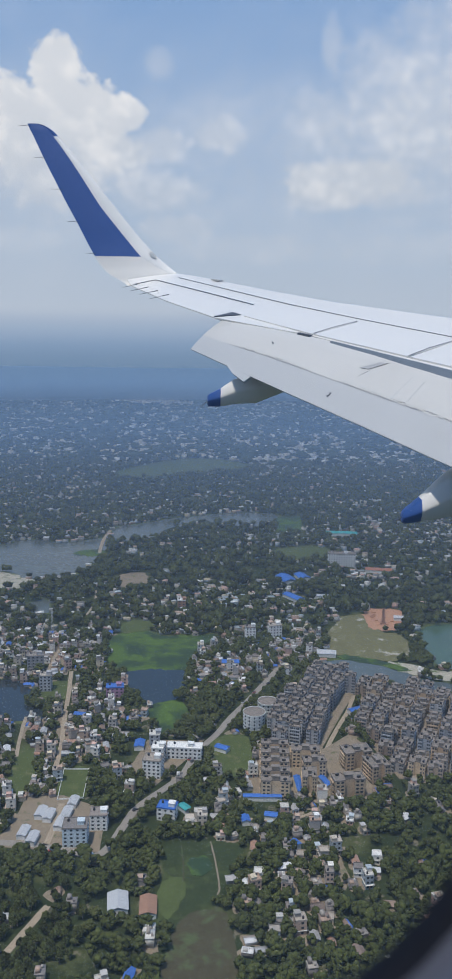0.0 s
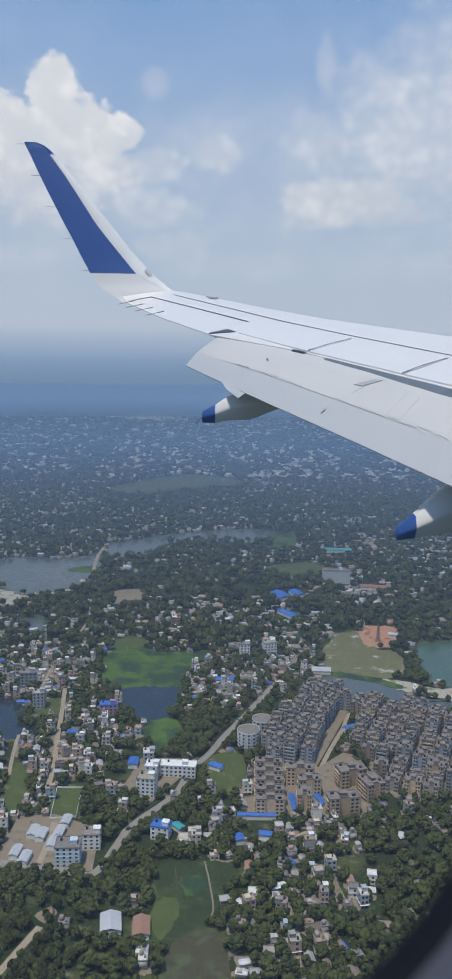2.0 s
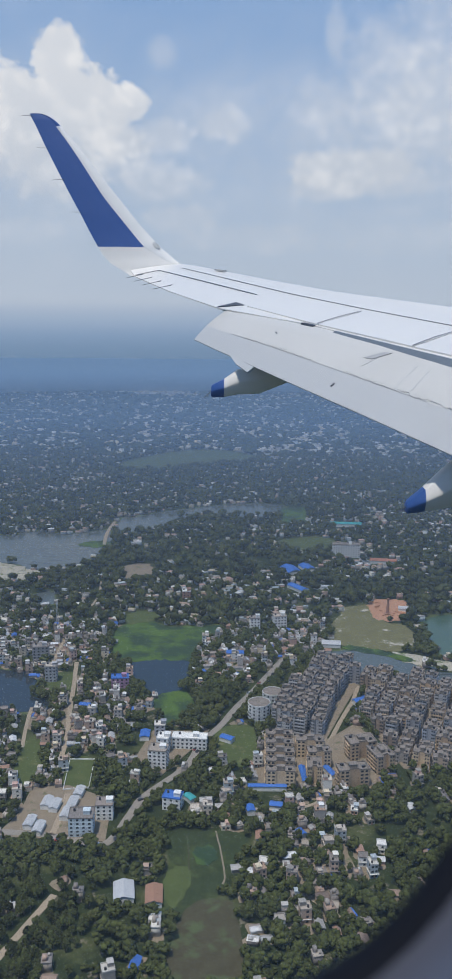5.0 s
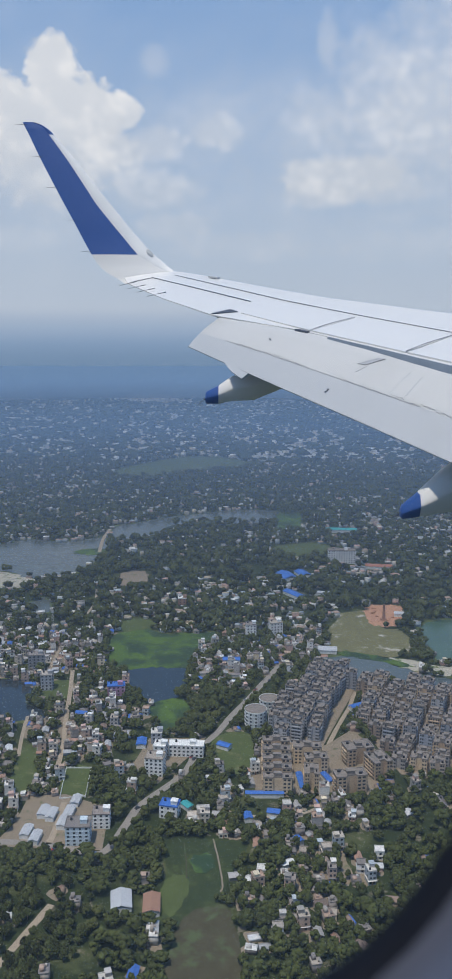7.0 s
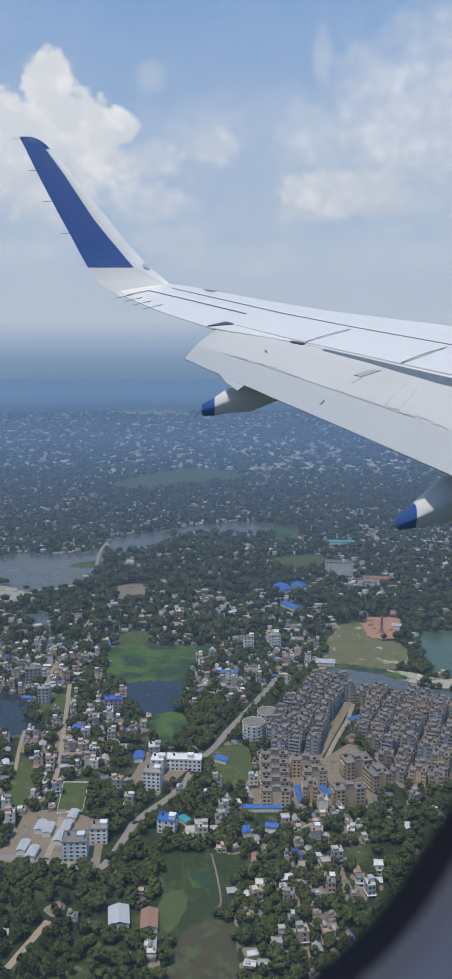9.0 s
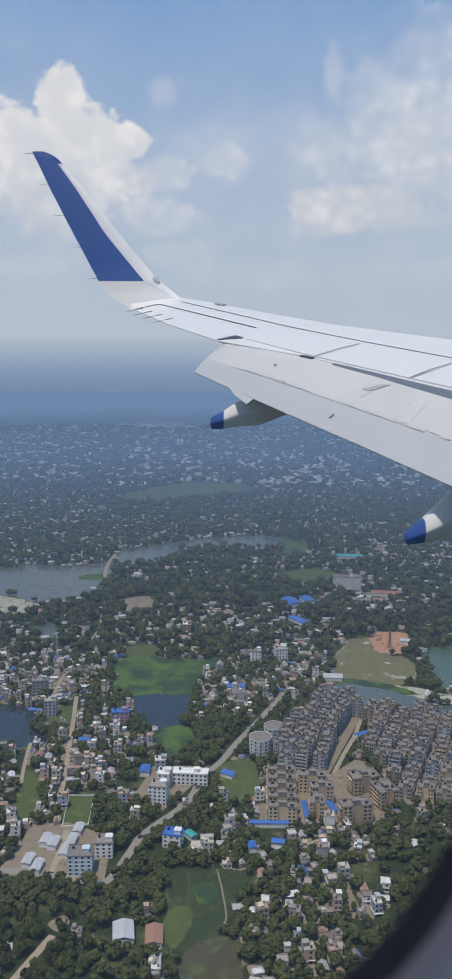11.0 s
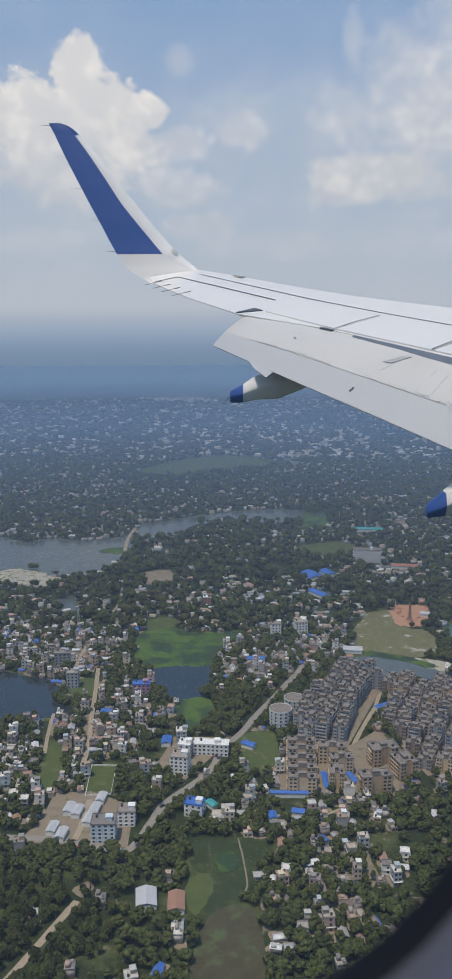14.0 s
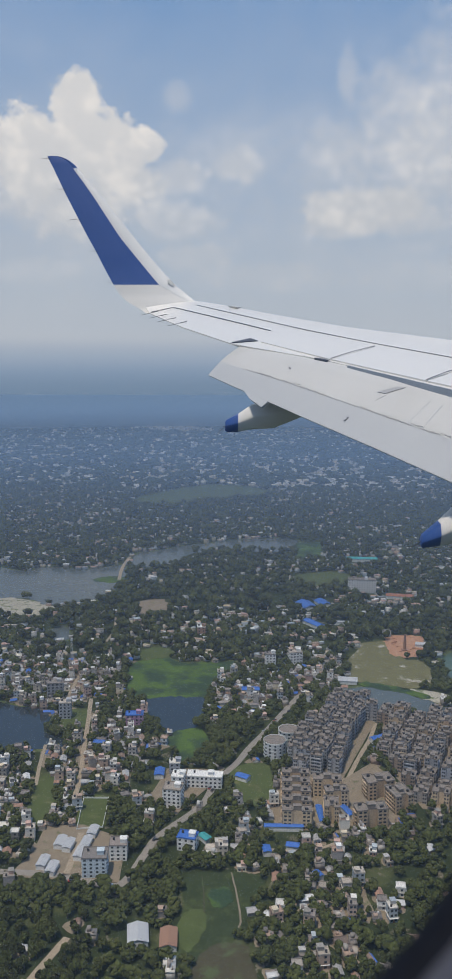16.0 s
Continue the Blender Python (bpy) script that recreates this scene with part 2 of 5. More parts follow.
WATER_GREY = surface("silty_lake_water", (0.085, 0.102, 0.098), 0.2, var=0.2, scale=0.02, spec=0.5)
REEDS = surface("floating_weed", (0.066, 0.115, 0.018), 0.9, var=0.45, scale=0.08, spots=((0.024, 0.050, 0.022), 0.42, 0.58, 0.035))
GRASS = surface("short_grass", (0.066, 0.086, 0.024), 0.95, var=0.35, scale=0.1, spots=((0.13, 0.13, 0.055), 0.55, 0.7, 0.08))
CROP = surface("dark_green_crop", (0.028, 0.042, 0.013), 0.95, var=0.35, scale=0.15, spots=((0.050, 0.066, 0.018), 0.50, 0.66, 0.06))
OLIVE = surface("dry_olive_field", (0.056, 0.050, 0.025), 0.95, var=0.3, scale=0.12, spots=((0.07, 0.09, 0.035), 0.5, 0.65, 0.07))
TAN = surface("worn_tan_grass", (0.135, 0.127, 0.056), 0.95, var=0.35, scale=0.09, spots=((0.37, 0.335, 0.27), 0.56, 0.66, 0.04))
SAND = surface("pale_sandy_shore", (0.36, 0.33, 0.26), 0.95, var=0.3, scale=0.1, spots=((0.09, 0.12, 0.04), 0.52, 0.62, 0.09))
EARTH = surface("bare_earth", (0.215, 0.172, 0.122), 0.95, var=0.25, scale=0.2, spots=((0.10, 0.11, 0.05), 0.56, 0.70, 0.12))
CLAY = surface("red_brick_clay", (0.38, 0.20, 0.12), 0.95, var=0.3, scale=0.3, spots=((0.45, 0.34, 0.24), 0.55, 0.68, 0.25))
ROAD = surface("dusty_road", (0.31, 0.25, 0.18), 0.9, var=0.2, scale=0.4)
TARMAC = surface("worn_tarmac", (0.24, 0.215, 0.185), 0.9, var=0.2, scale=0.5)
# pane with a faint pale veil mixed in, glare that lifts the dark tones
PANE = bpy.data.materials.new("veiled_acrylic_pane")
PANE.use_nodes = True
PANE.node_tree.nodes.clear()
_n = Nodes(PANE.node_tree)
_glare = _n.span(_n.noise(_n.node("ShaderNodeNewGeometry").outputs["Position"], 25.0, 5.0, 0.6), 0.3, 0.7, 0.026, 0.034)
_n.node("ShaderNodeOutputMaterial", {0: _n.node("ShaderNodeMixShader", {0: _glare, 1: _n.node("ShaderNodeBsdfTransparent"), 2: _n.node("ShaderNodeBsdfTranslucent", {0: (0.90, 0.88, 0.85, 1)})})})


# ---- mesh helpers ----
def thing(name, label, category, at=(0, 0, 0), rz=0.0, group="", kind=""):
    """An empty at the base of a thing, to hold its parts."""
    ob = new(name)
    ob.empty_display_size = 0.1
    ob.matrix_world = pose(*at, 0, 0, rz)
    return tagged(ob, label, category, group, kind)


def solid(name, verts, faces, material, parent=None, label="", smooth=False):
    """One mesh object, under a thing or a part if given."""
    me = bpy.data.meshes.new(name)
    me.from_pydata([tuple(v) for v in verts], [], [tuple(f) for f in faces])
    me.materials.append(material)
    if smooth:
        me.polygons.foreach_set("use_smooth", [True] * len(me.polygons))
        me.set_sharp_from_angle(angle=radians(42))
    me.update()
    ob = new(name, me)
    ob.parent = parent
    return tagged(ob, label) if label else ob


def loft(rings, closed=True, caps=True):
    """Verts and faces of a skin drawn over rings with equal counts."""
    n = len(rings[0])
    verts = [p for ring in rings for p in ring]
    faces = [(i * n + j, i * n + (j + 1) % n, (i + 1) * n + (j + 1) % n, (i + 1) * n + j) for i in range(len(rings) - 1) for j in range(n if closed else n - 1)]
    if caps and closed:
        faces += [tuple(range(n))[::-1], tuple(range((len(rings) - 1) * n, len(rings) * n))]
    return verts, faces


def lerp(a, b, f):
    return tuple(a[i] + (b[i] - a[i]) * f for i in range(3))


def boxed(x0, y0, z0, x1, y1, z1):
    v = [(x, y, z) for z in (z0, z1) for x, y in ((x0, y0), (x1, y0), (x1, y1), (x0, y1))]
    return v, [(3, 2, 1, 0), (4, 5, 6, 7), (0, 1, 5, 4), (1, 2, 6, 5), (2, 3, 7, 6), (3, 0, 4, 7)]


def joined(*shapes):
    """Several shapes as one list of verts and faces."""
    verts, faces = [], []
    for v, f in shapes:
        k = len(verts)
        verts += list(v)
        faces += [tuple(i + k for i in q) for q in f]
    return verts, faces


def ribbon(points, width, across, lift):
    """A thin raised strip along points on a skin; across: the way of its width; lift: the way out of the skin."""
    a, n = Vector(across).normalized() * width / 2, Vector(lift)
    rings = [[tuple(Vector(p) - a), tuple(Vector(p) + a), tuple(Vector(p) + a + n), tuple(Vector(p) - a + n)] for p in points]
    return loft(rings)


def rod(a, b, r, n=6):
    a, b = Vector(a), Vector(b)
    q = (b - a).to_track_quat("Z", "Y")
    ring = [q @ Vector((r * math.cos(2 * math.pi * i / n), r * math.sin(2 * math.pi * i / n), 0)) for i in range(n)]
    return loft([[tuple(a + c) for c in ring], [tuple(b + c * 0.6) for c in ring]])


LENS = surface("clear_light_lens", (0.62, 0.62, 0.60), 0.15, var=0.1, scale=8.0, spec=0.6)
SLOT = surface("slot_shadow_paint", (0.15, 0.18, 0.22), 0.6, var=0.2, scale=5.0)
PATCH = surface("grey_primer", (0.33, 0.335, 0.34), 0.6, var=0.1, scale=4.0)
# ---- the wing ----
def wing_z(x, y):
    return -1.68 + 0.18 * y + 0.10 * x


def on_wing(x, y, up=0.0):
    return (x, y, wing_z(x, y) + up)


wing = thing("airplane_wing", "white airliner wing with blue upturned tip and lowered flap", "airplane wing", (0, 0, EYE))
# stations from tip to root: rear edge and crest of the upper skin
STATIONS = [
    ((-1.67, 13.75), (-0.90, 13.95)), ((-1.52, 13.00), (-0.52, 13.25)), ((-1.20, 12.13), (-0.10, 12.38)), ((-0.87, 11.24), (0.32, 11.52)),
    ((-0.20, 9.68), (1.02, 10.18)), ((0.69, 8.35), (1.86, 8.87)), ((1.27, 7.27), (2.52, 7.87)), ((1.71, 6.44), (3.05, 7.05)), ((2.60, 4.90), (4.00, 5.60)), ((6.3, 0.36), (8.0, 0.36)),
]
rings = []
for i, (te, cr) in enumerate(STATIONS):
    t, c = on_wing(*te), on_wing(*cr)
    thick = 0.10 + 0.035 * i
    ring = [lerp(t, c, f) for f in (0.0, 0.2, 0.4, 0.6, 0.8)]
    ring = [(p[0], p[1], p[2] + 0.012 * math.sin(f * math.pi)) for p, f in zip(ring, (0.0, 0.2, 0.4, 0.6, 0.8))]
    ring += [c, (c[0] + 0.14, c[1] + 0.03, c[2] - 0.012), (c[0] + 0.24, c[1] + 0.05, c[2] - 0.05), (c[0] + 0.27, c[1] + 0.055, c[2] - 0.11), (c[0] + 0.2, c[1] + 0.04, c[2] - 0.17)]
    ring += [tuple(Vector(lerp(t, c, 0.6)) - Vector((0, 0, thick + 0.08))), tuple(Vector(lerp(t, c, 0.25)) - Vector((0, 0, thick * 0.7))), (t[0], t[1], t[2] - 0.012)]
    rings.append(ring)
solid("upper_skin", *loft(rings[::-1]), WHITE_PAINT, wing, smooth=True)

# dark joints of the fixed skin
SKIN_ACROSS, SKIN_OUT = (0.75, 0.66, 0), (0, 0, 0.006)
seam_1 = [(-0.83, 13.31), (0.64, 10.05), (1.27, 8.80), (1.98, 7.49), (3.0, 5.6)]
seam_2 = [(-1.19, 13.29), (-0.47, 11.75), (0.24, 10.21)]


def skin_path(pts, up=0.012, n=10):
    out = []
    for a, b in zip(pts, pts[1:]):
        out += [on_wing(a[0] + (b[0] - a[0]) * k / n, a[1] + (b[1] - a[1]) * k / n, up) for k in range(n)]
    return out + [on_wing(*pts[-1], up)]


solid("front_joint", *ribbon(skin_path(seam_1), 0.013, SKIN_ACROSS, SKIN_OUT), JOINT, wing, "dark joint between wing panels")
solid("aileron_joint", *ribbon(skin_path(seam_2, 0.016), 0.014, SKIN_ACROSS, SKIN_OUT), DARK_GAP, wing, "dark joint in front of the aileron")
solid("tip_joint", *ribbon(skin_path([(-1.19, 13.29), (-1.50, 13.02)], 0.012), 0.02, (0.66, -0.75, 0), SKIN_OUT), DARK_GAP, wing, "dark joint at the wing tip")
solid("edge_plate", *ribbon(skin_path([(-0.30, 12.74), (-0.16, 12.50)], 0.006), 0.06, SKIN_ACROSS, (0, 0, 0.02)), GREY_PAINT, wing, "small raised plate on the leading edge")

# spoiler panels: rear corners and hinge corners
SPOILERS = [((0.12, 9.55), (0.77, 8.23), (1.25, 8.63), (0.58, 9.86)), ((0.78, 8.22), (1.44, 7.00), (1.91, 7.40), (1.26, 8.62)), ((1.45, 6.98), (2.05, 5.90), (2.55, 6.28), (1.93, 7.36))]
for q in SPOILERS:
    top = [on_wing(*p, 0.016) for p in q]
    low = [on_wing(*p, -0.006) for p in q]
    solid("spoiler", *loft([low, top]), WHITE_PAINT, wing)
for a, b in ((SPOILERS[0][1], SPOILERS[0][2]), (SPOILERS[1][1], SPOILERS[1][2])):
    bow = (a[0] * 0.5 + b[0] * 0.5 - 0.012, a[1] * 0.5 + b[1] * 0.5 + 0.02)
    solid("spoiler_joint", *ribbon(skin_path([a, bow, b], 0.020), 0.010, (0.2, -1, 0), (0, 0, 0.004)), JOINT, wing, "dark joint between spoilers")
# strips in the colour of the shade in the slot behind the spoilers
slot = [on_wing(*p) for p in ((0.93, 7.93), (1.27, 7.29), (1.71, 6.46), (2.3, 5.42))]
solid("slot_seal", *loft([[(x - 0.03, y - 0.03, z - 0.002), (x - 0.05, y - 0.045, z - 0.058), (x + 0.02, y + 0.02, z - 0.058), (x + 0.02, y + 0.02, z - 0.002)] for x, y, z in slot]), SLOT, wing, "grey slot in front of the flap")
slot = [on_wing(*p) for p in ((0.66, 8.41), (0.76, 8.23))]
solid("slot_seal", *loft([[(x - 0.03, y - 0.02, z + 0.004), (x - 0.03, y - 0.02, z - 0.06), (x + 0.02, y + 0.02, z - 0.06), (x + 0.02, y + 0.02, z + 0.004)] for x, y, z in slot]), DARK_GAP, wing, "short dark slot in front of the flap")
notch = [on_wing(-0.21, 9.70), on_wing(0.09, 9.64), on_wing(0.0, 9.86)]
solid("end_notch", *loft([[(x, y, z - 0.004) for x, y, z in notch], [(x, y, z + 0.014) for x, y, z in notch]]), DARK_GAP, wing, "dark notch between aileron and flap")

# the flap, let down
FLAP = [  # front edge, dirty crease, rear edge
    ((-0.12, 9.56, 0.01), (-0.29, 9.49, -0.14), (-0.46, 9.40, -0.30)), ((0.20, 9.02, -0.05), (-0.03, 8.93, -0.24), (-0.21, 8.91, -0.385)),
    ((0.71, 8.16, -0.15), (0.40, 8.09, -0.40), (0.08, 8.34, -0.48)), ((1.05, 7.57, -0.23), (0.72, 7.53, -0.465), (0.47, 7.58, -0.61)),
    ((1.40, 6.96, -0.31), (1.13, 6.84, -0.55), (0.97, 6.61, -0.77)), ((1.71, 6.41, -0.38), (1.62, 6.01, -0.65), (1.51, 5.57, -0.95)), ((2.45, 5.10, -0.55), (2.45, 4.60, -0.86), (2.35, 3.95, -1.22)),
]
FLAP_OUT = Vector((-0.512, -0.393, 0.764))


def flap_at(s, c, up=0.0):
    """A point of the flap's upper face: s along the span (0 outer end, 1 inner), c along the chord."""
    f = min(max(s, 0.0), 0.9999) * 5
    i = int(f)
    le, te = lerp(FLAP[i][0], FLAP[i + 1][0], f - i), lerp(FLAP[i][2], FLAP[i + 1][2], f - i)
    p = Vector(lerp(le, te, c)) + FLAP_OUT * (0.022 * math.sin(math.pi * c) + up)
    return tuple(p)


flap = solid("flap", [], [], GREY_PAINT, wing, "worn light grey flap with dirt streaks")
rings = []
for le, _, te in FLAP:
    le_v, te_v = Vector(le), Vector(te)
    ring = [tuple(le_v - FLAP_OUT * 0.07 + (le_v - te_v) * 0.02), tuple(le_v + (le_v - te_v) * 0.10 - FLAP_OUT * 0.03)]
    ring += [tuple(le_v.lerp(te_v, c) + FLAP_OUT * 0.022 * math.sin(math.pi * c)) for c in (0, 0.12, 0.25, 0.4, 0.50, 0.575, 0.75, 0.9, 1.0)]
    ring += [tuple(te_v - FLAP_OUT * 0.012), tuple(le_v.lerp(te_v, 0.5) - FLAP_OUT * 0.07)]
    rings.append(ring)
flap_mesh = bpy.data.meshes.new("flap")
fv, ff = loft(rings[::-1])
flap_mesh.from_pydata(fv, [], ff)
flap_mesh.materials.append(GREY_PAINT)
flap_mesh.materials.append(FRONT_LIT_PAINT)
n_ring = len(rings[0])
for k, face in enumerate(flap_mesh.polygons):
    if k < (len(rings) - 1) * n_ring and k % n_ring < 7:
        face.material_index = 1
flap_mesh.polygons.foreach_set("use_smooth", [True] * len(flap_mesh.polygons))
flap_mesh.set_sharp_from_angle(angle=radians(30))
flap.data = flap_mesh
rnd = random.Random(5)
bits = []
for s0, s1, tall in ((0.27, 0.33, 0.6), (0.39, 0.58, 1.0), (0.70, 0.75, 0.9), (0.76, 0.99, 0.5)):
    s = s0
    while s < s1:
        e = s + rnd.uniform(0.002, 0.007)
        c = 0.575 + rnd.uniform(-0.03, 0.012)
        bits.append(ribbon([flap_at(s, c, 0.003), flap_at(e, c + rnd.uniform(-0.02, 0.02), 0.003)], rnd.uniform(0.004, 0.011) * tall, (0.5, 0.5, 0.7), tuple(FLAP_OUT * 0.003)))
        s = e + rnd.choice((-0.003, 0.001, 0.003, 0.008))
tagged(solid("scuffs", *joined(*bits), SCUFF, flap, "grey scuffs along the flap crease"), kind="stuff")
solid("crease", *ribbon([flap_at(0.2 + 0.08 * k, 0.575, 0.001) for k in range(10)], 0.005, (0.5, 0.5, 0.7), tuple(FLAP_OUT * 0.002)), PATCH, flap, "thin joint line along the flap")
for s, c0, c1 in ((0.74, 0.16, 0.40), (0.86, 0.18, 0.55), (0.90, 0.2, 0.5)):
    solid("streak", *ribbon([flap_at(s, c0, 0.001), flap_at(s - 0.02, c1, 0.001)], 0.012, (0.8, -0.6, 0), tuple(FLAP_OUT * 0.002)), GREY_PAINT, flap)
solid("patch", *loft([[flap_at(0.735, 0.10, 0.002), flap_at(0.76, 0.08, 0.002), flap_at(0.725, 0.26, 0.002), flap_at(0.70, 0.27, 0.002)], [flap_at(0.735, 0.10, 0.007), flap_at(0.76, 0.08, 0.007), flap_at(0.725, 0.26, 0.007), flap_at(0.70, 0.27, 0.007)]]), PATCH, flap, "grey patch at the flap's front")
solid("mark_bar", *ribbon([flap_at(0.335, 0.26, 0.002), flap_at(0.35, 0.30, 0.002)], 0.02, (0.8, -0.5, 0), tuple(FLAP_OUT * 0.003)), DARK_GAP, flap, "small dark mark")
numeral = bpy.data.curves.new("numeral", "FONT")
numeral.body, numeral.size, numeral.align_x, numeral.align_y = "2", 0.066, "CENTER", "CENTER"
numeral.extrude = 0.002
numeral.materials.append(DARK_GAP)
nob = tagged(new("numeral", numeral), "black painted numeral two")
nob.parent = flap
along = (Vector(flap_at(0.80, 0.8)) - Vector(flap_at(0.60, 0.8))).normalized()
nrm = FLAP_OUT.normalized()
upw = nrm.cross(along)
place = Vector(flap_at(0.70, 0.80, 0.006))
nob.matrix_local = Matrix((( along.x, upw.x, nrm.x, place.x), (along.y, upw.y, nrm.y, place.y), (along.z, upw.z, nrm.z, place.z), (0, 0, 0, 1)))
tab = [(-0.06, 8.61, -0.43), (0.0, 8.41, -0.50), (0.11, 8.16, -0.565), (0.22, 8.16, -0.48)]
solid("trailing_tab", *loft([[tuple(Vector(p) - FLAP_OUT * 0.02) for p in tab], tab]), GREY_PAINT, wing, "small tab behind the flap")


# flap track fairings, tail caps and their wicks
def fairing(sections, y, tip, cap_end):
    corners = [(1.0, 0.05), (0.55, 0.97), (-0.55, 0.97), (-1.0, 0.05), (-0.6, -0.97), (0.6, -0.97)]

    def ring(x, zc, hz, hy):
        """Six facets with narrow rounded edges."""
        out = []
        for k, (a, b) in enumerate(corners):
            for (c, d), f in ((corners[k - 1], 0.10), ((a, b), 0.0), (corners[(k + 1) % 6], 0.10)):
                pull = 1.0 if f else 0.965
                out.append((x, y + 0.06 * x + hy * (a + (c - a) * f) * pull, zc + hz * (b + (d - b) * f) * pull))
        return out

    def at(x):
        for a, b in zip(sections, sections[1:]):
            if a[0] <= x <= b[0]:
                f = (x - a[0]) / (b[0] - a[0])
                return [a[k] + (b[k] - a[k]) * f for k in range(4)]

    pod = solid("flap_track_fairing", *loft([ring(*s) for s in [at(cap_end)] + [s for s in sections if s[0] > cap_end]]), WHITE_PAINT, wing, "white pod under the flap", True)
    head = [s for s in sections if s[0] < cap_end] + [at(cap_end)]
    solid("tail_cap", *loft([ring(s[0], s[1], s[2] * 1.012, s[3] * 1.012) for s in head]), BLUE_PAINT, pod, "blue tail cap", True)
    s = sections[0]
    solid("static_wick", *rod((s[0], y + 0.06 * s[0], s[1]), tip, 0.0045), DARK_GAP, pod, "thin dark static wick")


fairing([(-0.248, -0.79, 0.045, 0.05), (-0.235, -0.786, 0.062, 0.065), (-0.115, -0.755, 0.092, 0.09), (0.02, -0.695, 0.125, 0.12), (0.24, -0.665, 0.145, 0.15), (0.53, -0.555, 0.14, 0.16), (1.0, -0.40, 0.12, 0.15), (1.5, -0.27, 0.05, 0.06)], 8.6, (-0.32, 8.55, -0.86), -0.115)
fairing([(1.238, -1.374, 0.032, 0.045), (1.25, -1.37, 0.048, 0.06), (1.36, -1.318, 0.082, 0.105), (1.52, -1.225, 0.145, 0.15), (1.65, -1.165, 0.185, 0.18), (1.95, -1.08, 0.21, 0.2), (2.3, -0.96, 0.2, 0.2), (2.9, -0.78, 0.14, 0.16), (3.2, -0.68, 0.05, 0.06)], 5.9, (1.13, 5.95, -1.43), 1.365)

# the upturned tip: rear edge, paint edge, front edge at each height
TIP = [
    (0.535, -1.67, -0.95, -0.85, 13.82), (0.62, -1.80, -0.97, -0.86, 13.87), (0.72, -1.98, -1.00, -0.88, 13.91), (0.82, -2.09, -1.20, -1.00, 13.95), (0.92, -2.17, -1.36, -1.12, 13.98), (1.0, -2.22, -1.48, -1.22, 14.00),
    (1.24, -2.36, -1.69, -1.45, 14.07), (1.5, -2.50, -1.91, -1.68, 14.13), (1.78, -2.66, -2.14, -1.91, 14.20), (2.0, -2.78, -2.29, -2.095, 14.25), (2.5, -3.05, -2.63, -2.50, 14.37), (2.9, -3.25, -2.93, -2.85, 14.47), (2.99, -3.30, -3.0, -2.945, 14.49), (3.06, -3.335, -3.09, -3.055, 14.51), (3.10, -3.355, -3.19, -3.175, 14.52),
]


def tip_patch(rows, a, b, nose):
    """A patch of the tip between two of its edges, with both faces."""
    rings = []
    fine = []
    for i in range(len(rows) - 1):
        p = [rows[min(max(i + k, 0), len(rows) - 1)] for k in (-1, 0, 1, 2)]
        for f in (0.0, 0.25, 0.5, 0.75):
            fine.append([0.5 * (2 * p[1][a] + (p[2][a] - p[0][a]) * f + (2 * p[0][a] - 5 * p[1][a] + 4 * p[2][a] - p[3][a]) * f * f + (3 * p[1][a] - p[0][a] - 3 * p[2][a] + p[3][a]) * f**3) for a in range(5)])
    for r in fine + [rows[-1]]:
        z, y, x0, x1 = r[0], r[4], r[a], r[b]
        t0, t1 = (0.015, 0.055) if not nose else (0.055, 0.01)
        ring = [(x0, y, z), ((x0 + x1) / 2, y - 0.008, z), (x1, y + (0.012 if nose else 0.0), z)]
        ring += [(x1, y + (0.03 if nose else 0.055), z), ((x0 + x1) / 2, y + 0.055, z), (x0, y + t0, z)]
        rings.append(ring)
    return loft(rings)


winglet = solid("winglet", *tip_patch(TIP[:6], 1, 2, False), WHITE_PAINT, wing, "upturned wing tip, white below and royal blue above", True)
solid("blue_panel", *tip_patch(TIP[5:], 1, 2, False), BLUE_PAINT, winglet, "royal blue panel", True)
solid("front_strip", *tip_patch(TIP[:12], 2, 3, True), BARE_METAL, winglet, "pale metal front strip", True)
solid("top_edge", *tip_patch(TIP[11:], 2, 3, True), BLUE_PAINT, winglet, "blue rounded top", True)
lens_rim = [(-1.285 + 0.052 * math.cos(a) + 0.02 * math.sin(a), 13.988, 1.02 - 0.046 * math.cos(a) + 0.03 * math.sin(a)) for a in [2 * math.pi * k / 16 for k in range(16)]]
solid("light_rim", *loft([lens_rim, [(x, y + 0.02, z) for x, y, z in lens_rim]]), GREY_PAINT, winglet, "thin grey rim of the position light")
inner = [(-1.285 + (x + 1.285) * 0.86, y - 0.004, 1.02 + (z - 1.02) * 0.86) for x, y, z in lens_rim]
dome = [(-1.285 + (x + 1.285) * 0.45, y - 0.007, 1.02 + (z - 1.02) * 0.45) for x, y, z in lens_rim]
solid("light_lens", *loft([inner, dome]), LENS, winglet, "clear position light lens", True)
for z, x, y in ((3.06, -3.33, 14.51), (2.55, -3.07, 14.38), (2.05, -2.80, 14.26), (1.54, -2.52, 14.14), (1.04, -2.24, 14.01)):
    solid("static_wick", *rod((x + 0.04, y - 0.005, z), (x - 0.15, y - 0.01, z + 0.005), 0.0042), DARK_GAP, winglet, "thin dark static wick")
